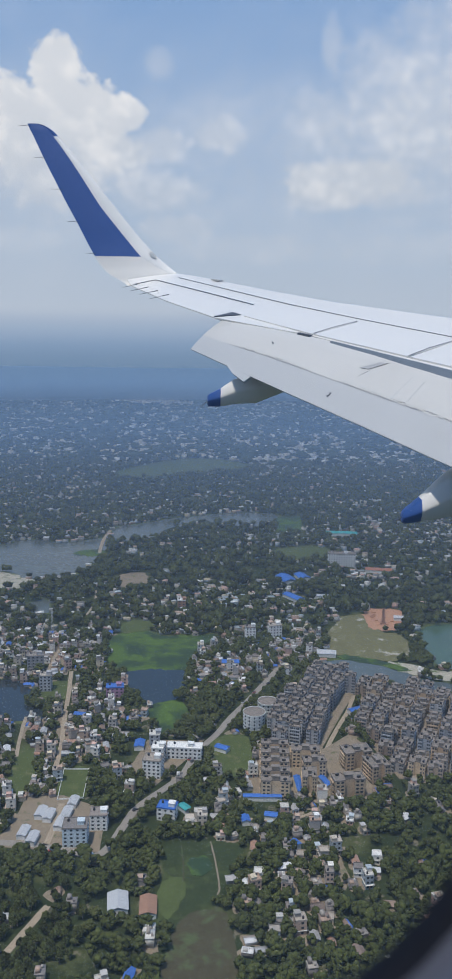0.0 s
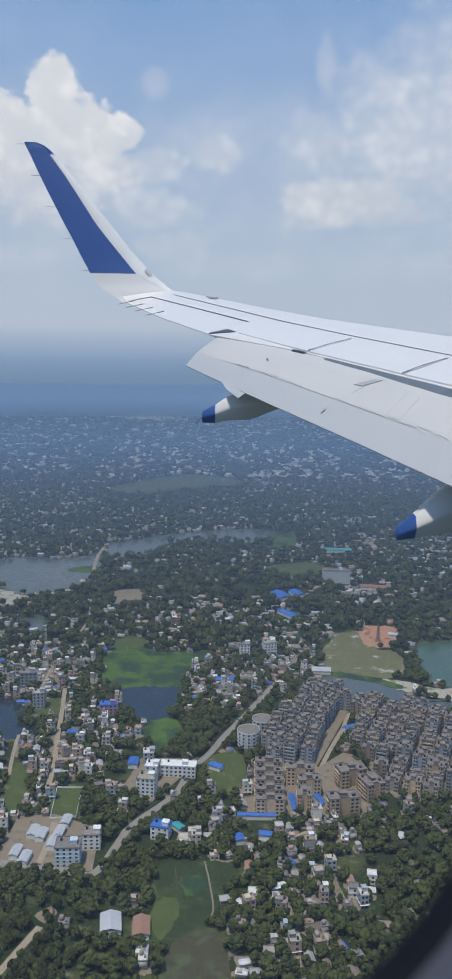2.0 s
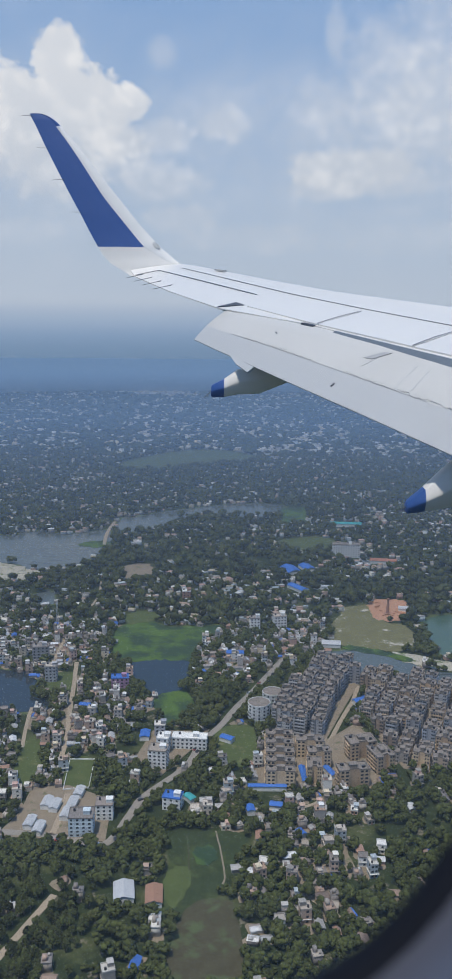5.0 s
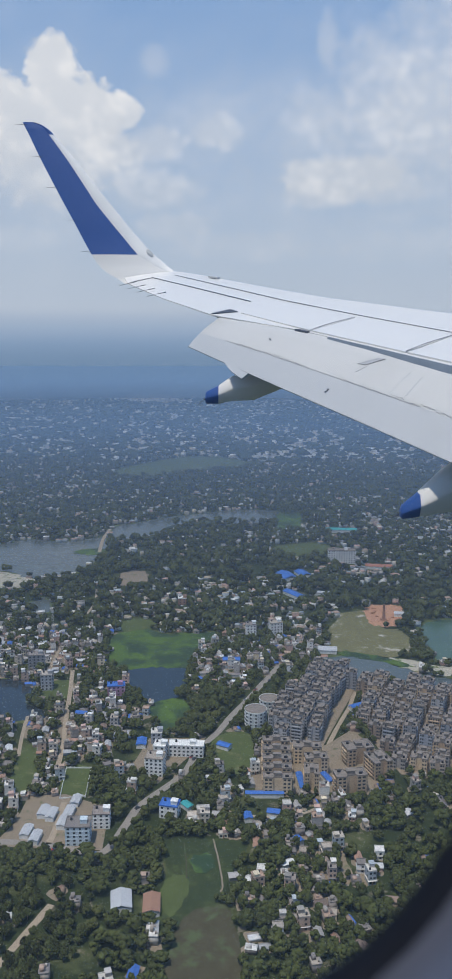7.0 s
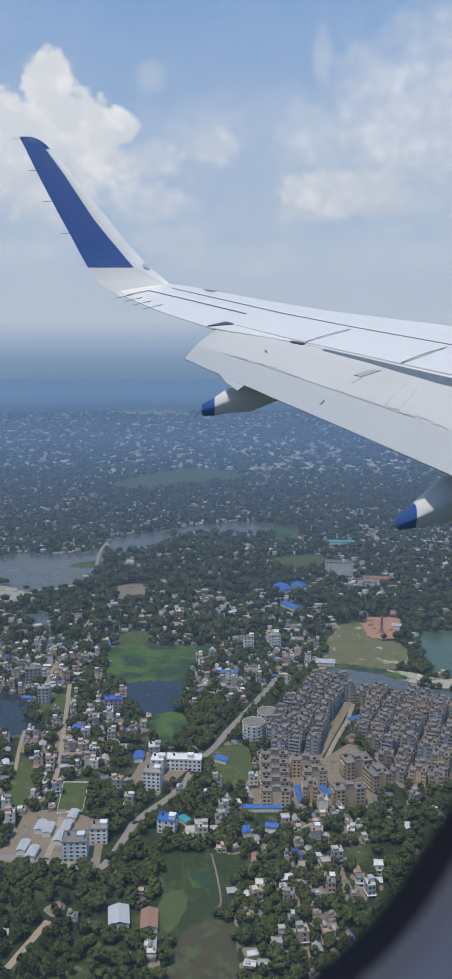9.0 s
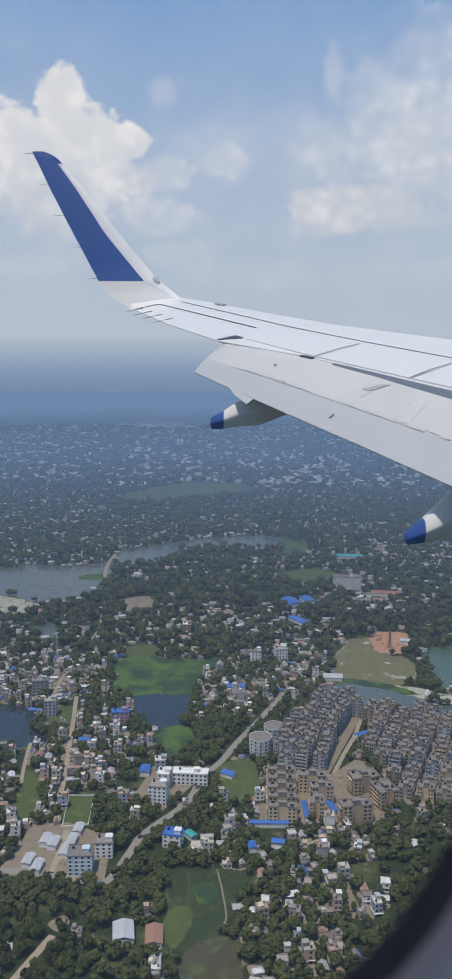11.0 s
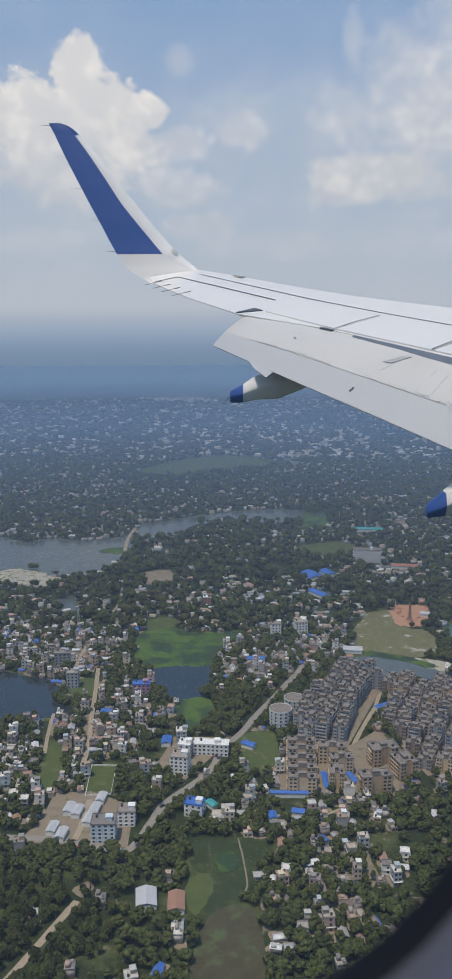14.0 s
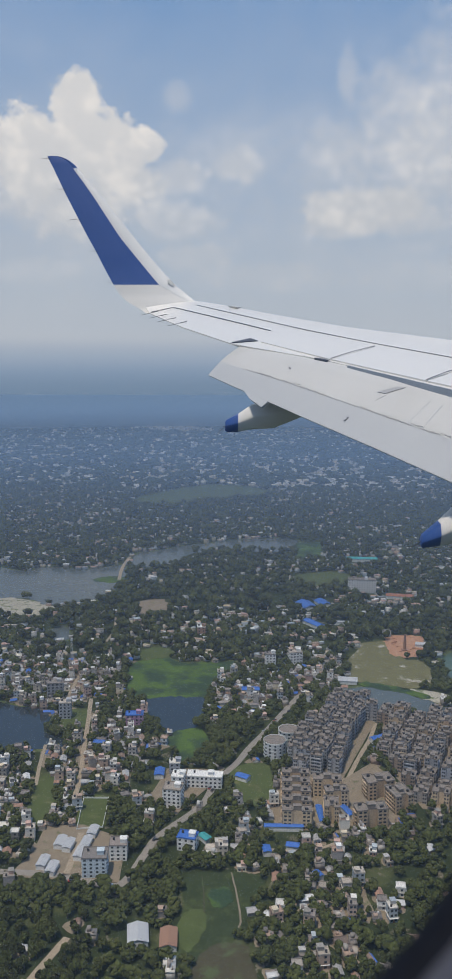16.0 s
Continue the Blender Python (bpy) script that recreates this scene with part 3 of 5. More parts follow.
for f in (0.02, 0.15, 0.28, 0.42):
    x, y = -1.55 + 1.35 * f, 13.08 - 3.4 * f
    solid("static_wick", *rod(on_wing(x + 0.12, y + 0.03, 0.012), on_wing(x - 0.13, y - 0.05, -0.01), 0.0055), DARK_GAP, wing, "thin dark static wick")

# ---- the cabin window and the lining round the eye ----
def rounded(x0, z0, x1, z1, r, y, n=14):
    pts = []
    for cx, cz, a0 in ((x1 - r, z0 + r, -90), (x1 - r, z1 - r, 0), (x0 + r, z1 - r, 90), (x0 + r, z0 + r, 180)):
        pts += [(cx + r * math.cos(radians(a0 + 90 * k / n)), y, cz + r * math.sin(radians(a0 + 90 * k / n))) for k in range(n + 1)]
    # the cabin side leans in towards the top
    return [(px, py - 0.36 * min(max(pz + 0.20, 0.0), 0.45), pz) for px, py, pz in pts]


window = thing("window_1", "oval cabin window with black rubber seal", "window", (0, 0, EYE), kind="structure")
W0 = (-0.30, -0.295, 0.09, 0.26)


def grown(g, y, r=0.156):
    return rounded(W0[0] - g, W0[1] - g, W0[2] + g, W0[3] + g, r + g, y)


sheet = grown(0.02, 0.312) + [(x, y + 0.003, z) for x, y, z in grown(0.02, 0.312)]
n_s = len(sheet) // 2
solid("pane", sheet + [(-0.105, 0.312 - 0.0648, -0.02), (-0.105, 0.315 - 0.0648, -0.02)], [(i, (i + 1) % n_s, 2 * n_s) for i in range(n_s)] + [(n_s + (i + 1) % n_s, n_s + i, 2 * n_s + 1) for i in range(n_s)], PANE, window, "clear window pane with a pale glare veil").visible_shadow = False
solid("seal", *loft([grown(0.0, 0.302), grown(0.003, 0.297), grown(0.006, 0.295), grown(0.011, 0.295), grown(0.013, 0.298), grown(0.021, 0.306), grown(0.021, 0.33)], caps=False), SEAL, window, "black rubber window seal", smooth=True)
solid("reveal", *loft([grown(0.0128, 0.2985), grown(0.018, 0.294), grown(0.034, 0.255), grown(0.05, 0.215), grown(0.075, 0.197)], caps=False), LINING, window, "grey moulded window reveal", smooth=True)
hole = grown(0.075, 0.197)
n_hole = len(hole)
edge = []
for x, y, z in hole:
    cx, cz = (W0[0] + W0[2]) / 2, (W0[1] + W0[3]) / 2
    k = min(1.6 / max(abs(x - cx), 1e-6), 0.85 / max(abs(z - cz), 1e-6))
    edge.append((cx + (x - cx) * k, y, cz + (z - cz) * k))
wall = solid("wall_cabin", *loft([hole, edge, [(x, 0.33, z) for x, _, z in edge], grown(0.021, 0.33)], caps=False), LINING)
wall.location = (0, 0, EYE)
tagged(wall, "grey moulded cabin side lining", "wall", kind="structure")
for nm, box in (("floor_cabin", (-1.7, -1.6, -1.02, 1.6, 0.33, -0.94)), ("ceiling_cabin", (-1.7, -1.6, 0.83, 1.6, 0.33, 0.9)), ("wall_aft", (-1.78, -1.6, -1.02, -1.7, 0.33, 0.9)), ("wall_forward", (1.6, -1.6, -1.02, 1.68, 0.33, 0.9))):
    ob = solid(nm, *boxed(*box), LINING)
    ob.location = (0, 0, EYE)
    tagged(ob, "plain grey cabin panel", nm.split("_")[0], kind="structure")
# the far side of the cabin, unseen, with an opening for the fill lamp
far_rings = [[(x, y, z) for x, z in q] for q, y in (([(-1.7, -1.02), (1.6, -1.02), (1.6, 0.9), (-1.7, 0.9)], -1.6), ([(-0.5, -0.2), (0.5, -0.2), (0.5, 0.3), (-0.5, 0.3)], -1.6), ([(-0.5, -0.2), (0.5, -0.2), (0.5, 0.3), (-0.5, 0.3)], -1.7), ([(-1.7, -1.02), (1.6, -1.02), (1.6, 0.9), (-1.7, 0.9)], -1.7))]
ob = solid("wall_aisle", *loft(far_rings + far_rings[:1], caps=False), LINING)
ob.location = (0, 0, EYE)
tagged(ob, "grey cabin side with an opening for a fill lamp", "wall", kind="structure")
# added lamp, out of view, that brightens the window lining
lamp = new("daylight_window", bpy.data.lights.new("daylight_window", "AREA"))
lamp.data.shape, lamp.data.size, lamp.data.size_y, lamp.data.energy, lamp.data.color = "RECTANGLE", 1.0, 0.5, 7.5, (0.86, 0.91, 1.0)
lamp.matrix_world = look((0, -1.66, EYE + 0.05), (0, 0, EYE + 0.0))
# outer skin of the fuselage, into which the wing root runs
skin = thing("fuselage", "white airliner fuselage side", "fuselage", (0, 0, EYE), kind="structure")
for x0, z0, x1, z1 in ((-6, -1.9, -1.8, 1.2), (1.7, -1.9, 10, 1.2), (-1.8, 0.92, 1.7, 1.2), (-1.8, -1.9, 1.7, -1.04)):
    solid("skin_panel", *boxed(x0, 0.30, z0, x1, 0.38, z1), WHITE_PAINT, skin)


# ---- the land: outlines in metres east and north of the point below the eye ----
PALE_FAR = [(-1010, 4180), (-930, 4720), (-640, 4780), (-560, 4560), (-760, 4150), (-850, 3980)]
PALE_STRIP = [(-455, 3338), (-335, 3440), (-155, 3338), (-152, 3190), (-318, 3190), (-430, 3240)]
PLOT = [(-22, 455), (-12, 459), (-8, 445), (-19, 441)]
REED_ISLE = [(-215, 1128), (-196, 1150), (-172, 1146), (-168, 1128), (-190, 1118)]
REED_BANK = [(108, 770), (140, 756), (162, 742), (170, 748), (150, 764), (118, 780)]
DUST_A = [(-188, 800), (-160, 806), (-150, 770), (-172, 752), (-196, 768)]
DUST_B = [(-160, 640), (-138, 648), (-126, 612), (-140, 590), (-158, 606)]
DUST_C = [(28, 800), (58, 812), (62, 770), (40, 758), (24, 776)]
DUST_D = [(40, 460), (66, 470), (72, 436), (52, 420), (36, 436)]
LAKE_FAR = [(-418, 1211), (-325, 1173), (-305, 1201), (-238, 1190), (-187, 1211), (-171, 1133), (-195, 1045), (-227, 1011), (-260, 1018), (-291, 1045), (-350, 1006)]
LAKE_MID = [(-178, 1226), (-174, 1288), (-146, 1304), (-104, 1343), (-64, 1361), (-2, 1393), (77, 1393), (66, 1313), (-32, 1304), (-90, 1288), (-113, 1219), (-158, 1204)]
POND_SMALL = [(-229, 913), (-219, 935), (-206, 928), (-198, 892), (-215, 886)]
MARSH = [(-114, 826), (-93, 839), (-59, 823), (-11, 830), (-25, 792), (-36, 761), (-38, 739), (-65, 739), (-94, 733), (-114, 745), (-118, 784)]
POND_DARK = [(-94, 736), (-65, 742), (-40, 743), (-40, 718), (-41, 680), (-59, 664), (-67, 664), (-83, 688), (-92, 712)]
POND_LEFT = [(-245, 718), (-203, 712), (-182, 705), (-169, 683), (-171, 664), (-151, 648), (-153, 633), (-182, 631), (-216, 628)]
LAKE_RIGHT = [(83, 754), (119, 769), (142, 761), (162, 739), (186, 721), (209, 712), (204, 691), (159, 701), (111, 708), (95, 714), (85, 731)]
POND_RIGHT = [(205, 850), (245, 868), (314, 863), (275, 746), (213, 748), (199, 769), (197, 809)]
FIELD_TAN = [(120, 880), (157, 896), (164, 844), (181, 835), (183, 788), (168, 769), (143, 764), (120, 772), (100, 801)]
KILN_YARD = [(160, 913), (194, 913), (189, 868), (177, 850), (157, 851), (150, 884)]
FIELD_LOW = [(-36, 471), (-1, 474), (11, 466), (0, 432), (-11, 406), (-31, 397), (-41, 413), (-36, 437)]
FIELD_OLIVE = [(-24, 403), (-10, 412), (3, 406), (5, 350), (-30, 350), (-30, 377)]
PARK = [(-117, 558), (-99, 558), (-97, 521), (-114, 518)]
MEADOW_FAR = [(-242, 1767), (-204, 1845), (-106, 1956), (-32, 1956), (43, 1903), (47, 1821), (-43, 1767), (-144, 1709), (-220, 1702)]
FIELD_BRIGHT = [(79, 1366), (121, 1376), (117, 1328), (112, 1252), (74, 1248), (77, 1330)]
FIELD_MID = [(70, 1173), (138, 1183), (139, 1130), (100, 1105), (72, 1118)]
LAWN_ROAD = [(-11, 603), (15, 613), (19, 562), (4, 551), (-8, 570)]
GREEN_A = [(-156, 584), (-144, 587), (-135, 533), (-150, 527)]
GREEN_B = [(-163, 701), (-144, 709), (-138, 674), (-160, 671)]
GREEN_C = [(-66, 659), (-41, 674), (-32, 645), (-49, 608), (-58, 628)]
GREEN_D = [(-109, 863), (-82, 867), (-81, 840), (-112, 831)]
SHORE_R = [(166, 761), (198, 746), (220, 739), (213, 714), (187, 725), (162, 742), (148, 760)]
YARD_OFFICE = [(-136, 521), (-111, 524), (-88, 512), (-78, 486), (-77, 462), (-115, 464), (-146, 466), (-137, 492)]
YARD_HOSP = [(-71, 557), (-61, 603), (-27, 603), (-29, 575), (-49, 538)]
BARE_W = [(-307, 1045), (-260, 1018), (-235, 993), (-256, 969), (-318, 976), (-331, 1018)]
BARE_M = [(-137, 1032), (-110, 1045), (-95, 1006), (-111, 976), (-139, 993)]
ESTATE_A = [(32, 596), (40, 637), (53, 674), (79, 722), (107, 728), (114, 698), (95, 650), (73, 593)]
ESTATE_B = [(120, 701), (187, 701), (209, 662), (177, 551), (124, 551), (104, 628)]
ESTATE_C = [(24, 596), (75, 593), (98, 618), (123, 562), (102, 529), (18, 524)]
ROAD_DIRT = [(-144, 731), (-138, 686), (-131, 628), (-126, 593), (-124, 562)]
ROAD_MAIN = [(49, 746), (35, 714), (18, 674), (2, 639), (-8, 613), (-23, 584), (-32, 551), (-58, 512), (-65, 491), (-76, 460), (-96, 463), (-124, 469), (-163, 471)]
ROAD_LOW = [(-98, 413), (-104, 398), (-112, 377), (-121, 354)]
ROAD_ESTATE = [(111, 688), (101, 656), (92, 634), (82, 608), (75, 588), (71, 572)]
ROAD_WEST = [(-159, 969), (-153, 924), (-156, 882)]
ROAD_SHEDS = [(-110, 514), (-110, 486), (-111, 468)]
ROAD_N = [(-166, 784), (-166, 725), (-164, 686)]
ROAD_FAR = [(-183, 1264), (-185, 1201), (-180, 1133)]
ROAD_SW = [(-164, 639), (-161, 608), (-156, 575)]
BUND_A = [(-27, 470), (-25, 452), (-24, 436)]
BUND_B = [(-9, 474), (-6, 456), (-3, 432), (-4, 424)]
PLOT_B = [(-35, 436), (-24, 438), (-24, 418), (-31, 404), (-38, 416)]
ROAD_SE = [(15, 499), (40, 498), (59, 508)]


def curve(pts, closed=True, steps=6, jitter=0.0, seed=1):
    """A smooth line through the points, a little ragged."""
    r = random.Random(seed)
    n, out = len(pts), []
    for i in range(n if closed else n - 1):
        p = [pts[(i + k) % n] if closed else pts[min(max(i + k, 0), n - 1)] for k in (-1, 0, 1, 2)]
        for s in range(steps):
            t = s / steps
            q = [0.5 * (2 * p[1][a] + (p[2][a] - p[0][a]) * t + (2 * p[0][a] - 5 * p[1][a] + 4 * p[2][a] - p[3][a]) * t * t + (3 * p[1][a] - p[0][a] - 3 * p[2][a] + p[3][a]) * t**3) for a in (0, 1)]
            out.append((q[0] + r.uniform(-jitter, jitter), q[1] + r.uniform(-jitter, jitter)))
    return out if closed else out + [pts[-1]]


def inside(xy, poly):
    """Which of the points lie in the outline."""
    x, y = xy[:, 0], xy[:, 1]
    res = np.zeros(len(xy), bool)
    q = np.array(poly)
    for (x0, y0), (x1, y1) in zip(q, np.roll(q, -1, 0)):
        if y0 != y1:
            res ^= ((y0 > y) != (y1 > y)) & (x < (x1 - x0) * (y - y0) / (y1 - y0) + x0)
    return res


def near_line(xy, line, d):
    res = np.zeros(len(xy), bool)
    for a, b in zip(line, line[1:]):
        a, b = np.array(a, float), np.array(b, float)
        t = np.clip(((xy - a) @ (b - a)) / max((b - a) @ (b - a), 1e-9), 0, 1)
        res |= np.hypot(*(xy - a - t[:, None] * (b - a)).T) < d
    return res


def flat_patch(name, poly, material, z, label, category):
    """A patch of ground or water: a thin sheet with a lip round it."""
    bm = bmesh.new()
    ring = [bm.verts.new((x, y, z)) for x, y in poly]
    face = bm.faces.new(ring)
    if face.normal.z < 0:
        face.normal_flip()
    low = [bm.verts.new((x, y, -0.4)) for x, y in poly]
    for i in range(len(ring)):
        j = (i + 1) % len(ring)
        bm.faces.new((ring[i], low[i], low[j], ring[j]))
    bmesh.ops.triangulate(bm, faces=[face])
    bmesh.ops.recalc_face_normals(bm, faces=bm.faces)
    me = bpy.data.meshes.new(name)
    bm.to_mesh(me)
    bm.free()
    me.materials.append(material)
    return tagged(new(name, me), label, category, kind="structure")


def track(name, pts, width, material, label, z=0.42):
    line = curve(pts, False, 6, 0.15, 3)
    rings = []
    for i, p in enumerate(line):
        a, b = line[max(i - 1, 0)], line[min(i + 1, len(line) - 1)]
        d = Vector((b[0] - a[0], b[1] - a[1], 0)).normalized()
        s = Vector((-d.y, d.x, 0)) * width / 2
        c = Vector((p[0], p[1], z))
        rings.append([tuple(c + s), tuple(c - s), tuple(c - s - Vector((0, 0, 0.5))), tuple(c + s - Vector((0, 0, 0.5)))])
    ob = solid(name, *loft(rings), material)
    return tagged(ob, label, "road", kind="structure")


ground_v = [(-12800, -12800, 0), (12800, -12800, 0), (12800, 12600, 0), (-12800, 12600, 0)]
ground = tagged(solid("ground", ground_v, [(0, 1, 2, 3)], LAND), "flat green wooded land with bare patches", "ground", kind="structure")

PATCHES = [
    (LAKE_FAR, "water", WATER_GREY, 0.12, "wide grey lake among trees", "lake"), (LAKE_MID, "water", WATER_GREY, 0.12, "long grey lake beyond the town", "lake"),
    (POND_SMALL, "water", WATER_GREY, 0.12, "small grey pond", "pond"), (POND_DARK, "water", WATER, 0.12, "dark blue pond beside a weedy marsh", "pond"),
    (POND_LEFT, "water", WATER, 0.12, "dark pond beside houses", "pond"), (LAKE_RIGHT, "water", WATER_GREY, 0.12, "grey-green lake behind the flats", "lake"),
    (POND_RIGHT, "water", WATER_GREEN, 0.12, "green pond with grassy banks", "pond"), (MARSH, "marsh", REEDS, 0.10, "bright green weed on a marsh", "marsh"),
    (FIELD_TAN, "field", TAN, 0.10, "worn tan grass field", "field"), (KILN_YARD, "kiln_yard", CLAY, 0.16, "red clay yard of a brick kiln", "yard"),
    (FIELD_LOW, "field", CROP, 0.10, "dark green crop field", "field"), (FIELD_OLIVE, "field", OLIVE, 0.10, "dry olive field", "field"),
    (PARK, "field", GRASS, 0.10, "small fenced lawn", "lawn"), (MEADOW_FAR, "field", GRASS, 0.10, "wide pale green meadow", "meadow"),
    (FIELD_BRIGHT, "field", REEDS, 0.10, "bright green paddy field", "field"), (FIELD_MID, "field", GRASS, 0.10, "green field among houses", "field"),
    (LAWN_ROAD, "field", GRASS, 0.10, "rough grass beside the road", "field"), (GREEN_A, "field", GRASS, 0.10, "green plot among houses", "field"),
    (GREEN_B, "field", GRASS, 0.10, "green plot beside a dirt road", "field"), (GREEN_C, "field", REEDS, 0.08, "lush grass beside the pond", "field"),
    (GREEN_D, "field", GRASS, 0.10, "grass plot at the marsh", "field"), (SHORE_R, "shore", SAND, 0.18, "pale sandy strip between ponds", "shore"),
    (PALE_FAR, "clearing", SAND, 0.1, "pale bare ground round far towers", "clearing"), (PALE_STRIP, "clearing", SAND, 0.1, "long pale strip in the far town", "clearing"), (REED_ISLE, "reeds", REEDS, 0.1, "green reed island in a lake", "reeds"), (REED_BANK, "reeds", REEDS, 0.1, "bright green reeds at a lake", "reeds"), (PLOT, "field", REEDS, 0.1, "small bright green plot in a field", "field"), (PLOT_B, "field", GRASS, 0.1, "grassy plot between low banks", "field"),
    (YARD_OFFICE, "yard", EARTH, 0.05, "dusty yard round an office block", "yard"), (YARD_HOSP, "yard", EARTH, 0.05, "dusty hospital yard", "yard"), (BARE_W, "field", SAND, 0.1, "bare sandy bank at a lake", "shore"), (BARE_M, "field", EARTH, 0.1, "bare earth clearing", "clearing"),
    (ESTATE_A, "yard", EARTH, 0.05, "bare ground between apartment blocks", "yard"), (ESTATE_B, "yard", EARTH, 0.06, "bare ground between apartment blocks", "yard"), (ESTATE_C, "yard", EARTH, 0.07, "bare ground between apartment blocks", "yard"),
]
OPEN = []
for i, (poly, nm, mat, z, label, cat) in enumerate(PATCHES):
    far = np.mean([p[1] for p in poly]) > 700
    line = curve(poly, True, 6, 3.0 if far else 1.0, i) if nm != "yard" and poly is not FIELD_BRIGHT else list(poly)
    OPEN.append(line)
    if cat in ("lake", "pond", "marsh"):
        mx, my = np.mean(np.array(line), 0)
        bank = [(mx + (x - mx) * 1.05 + math.copysign(1.5, x - mx), my + (y - my) * 1.06 + math.copysign(2, y - my)) for x, y in line]
        flat_patch("bank", bank, GRASS, 0.02 + 0.002 * i, "grassy bank round the water", "bank")
    flat_patch(nm, line, mat, 0.10 + 0.010 * i, label, cat)
for i, poly in enumerate((DUST_A, DUST_B, DUST_C, DUST_D)):
    flat_patch("dust_patch", curve(poly, True, 6, 2.0, 40 + i), EARTH, 0.03 + 0.004 * i, "beaten earth between houses", "bare earth")
ROADS = [
    (ROAD_DIRT, 3.8, ROAD, "pale dirt road between houses"), (ROAD_MAIN, 5.4, TARMAC, "worn tarmac road through the town"), (ROAD_LOW, 4.2, ROAD, "dirt road through woods"),
    (ROAD_ESTATE, 3.4, ROAD, "pale road between apartment blocks"), (ROAD_WEST, 2.6, ROAD, "village track"), (ROAD_SHEDS, 4.0, ROAD, "yard track between sheds"),
    (ROAD_N, 2.8, ROAD, "village track"), (ROAD_FAR, 5.0, ROAD, "pale road at a lake"), (ROAD_SW, 2.8, ROAD, "village track"), (ROAD_SE, 2.4, ROAD, "village track"), (BUND_A, 0.7, OLIVE, "narrow earth bank between plots"), (BUND_B, 1.0, EARTH, "narrow earth bank between plots"),
]
for pts, w, mat, label in ROADS:
    track("road", pts, w, mat, label)

# flat sheet above the land that carries the painted haze
haze = tagged(solid("haze_layer", [(x, y, 40) for x, y, _ in ground_v], [(0, 1, 2, 3)], HAZE), "flat sheet with blue haze painted on by distance", "haze", kind="structure")

# ---- building materials ----
WALLS = pieces("painted_walls", [(0.60, 0.57, 0.51), (0.42, 0.37, 0.30), (0.62, 0.61, 0.59), (0.40, 0.29, 0.22), (0.34, 0.32, 0.30), (0.54, 0.46, 0.33), (0.36, 0.40, 0.42), (0.44, 0.42, 0.39), (0.25, 0.235, 0.21), (0.50, 0.33, 0.27)], 0.85, 0.25, 0.6)
ROOFS = pieces("flat_roofs", [(0.33, 0.29, 0.245), (0.50, 0.48, 0.44), (0.25, 0.22, 0.195), (0.20, 0.18, 0.165), (0.36, 0.26, 0.20), (0.17, 0.155, 0.145), (0.30, 0.27, 0.235), (0.42, 0.38, 0.33), (0.62, 0.60, 0.57), (0.23, 0.20, 0.18)], 0.9, 0.35, 0.5)
SHEETS = pieces("sheet_roofs", [(0.38, 0.385, 0.39), (0.24, 0.17, 0.13), (0.17, 0.13, 0.11), (0.30, 0.29, 0.28), (0.055, 0.14, 0.42), (0.55, 0.55, 0.55), (0.19, 0.17, 0.16), (0.30, 0.18, 0.13), (0.26, 0.23, 0.21)], 0.6, 0.3, 0.8)
FLAT_GREY = pieces("weathered_flats", [(0.31, 0.32, 0.345), (0.24, 0.24, 0.25), (0.36, 0.36, 0.365), (0.27, 0.285, 0.315)], 0.9, 0.3, 0.25, 0.1)
FLAT_TAN = pieces("tan_flats", [(0.45, 0.325, 0.21), (0.36, 0.265, 0.175), (0.48, 0.365, 0.24)], 0.9, 0.28, 0.25, 0.1)
FLAT_BROWN = pieces("brown_flats", [(0.30, 0.225, 0.165), (0.25, 0.19, 0.145), (0.35, 0.275, 0.21), (0.29, 0.265, 0.245)], 0.9, 0.3, 0.25, 0.12)
FLAT_ROOF = surface("stained_concrete_roof", (0.205, 0.175, 0.15), 0.95, var=0.35, scale=0.35, spots=((0.12, 0.115, 0.11), 0.5, 0.66, 0.4))
OFFICE = surface("pale_blue_render", (0.46, 0.53, 0.57), 0.8, var=0.15, scale=0.4)
CREAM = surface("white_render", (0.66, 0.655, 0.63), 0.8, var=0.15, scale=0.4)
PURPLE = surface("mauve_render", (0.34, 0.20, 0.30), 0.8, var=0.2, scale=0.4)
GLASS = surface("dark_window_glass", (0.045, 0.055, 0.065), 0.2, var=0.3, scale=1.0, spec=0.5)
BLUE_SHEET = surface("blue_sheet_metal", (0.045, 0.135, 0.42), 0.5, var=0.15, scale=0.6)
GREY_SHEET = surface("grey_sheet_metal", (0.40, 0.41, 0.42), 0.55, var=0.18, scale=0.7)
TANK = surface("black_water_tank", (0.03, 0.03, 0.035), 0.5, var=0.2, scale=2.0)
BRICK = surface("sooty_brick", (0.28, 0.16, 0.11), 0.9, var=0.3, scale=0.8)
LEAF = surface("broad_leaves", (0.039, 0.046, 0.0125), 0.85, var=0.45, scale=0.10, island=1.0, spots=((0.072, 0.078, 0.022), 0.52, 0.70, 0.05), fine=9.0, spec=0.15)
LEAF_FAR = surface("far_woods", (0.030, 0.041, 0.018), 0.9, var=0.40, scale=0.02, island=0.7, fine=9.0, spec=0.1)
BARK = surface("grey_bark", (0.12, 0.095, 0.07), 0.95, var=0.3, scale=1.5)


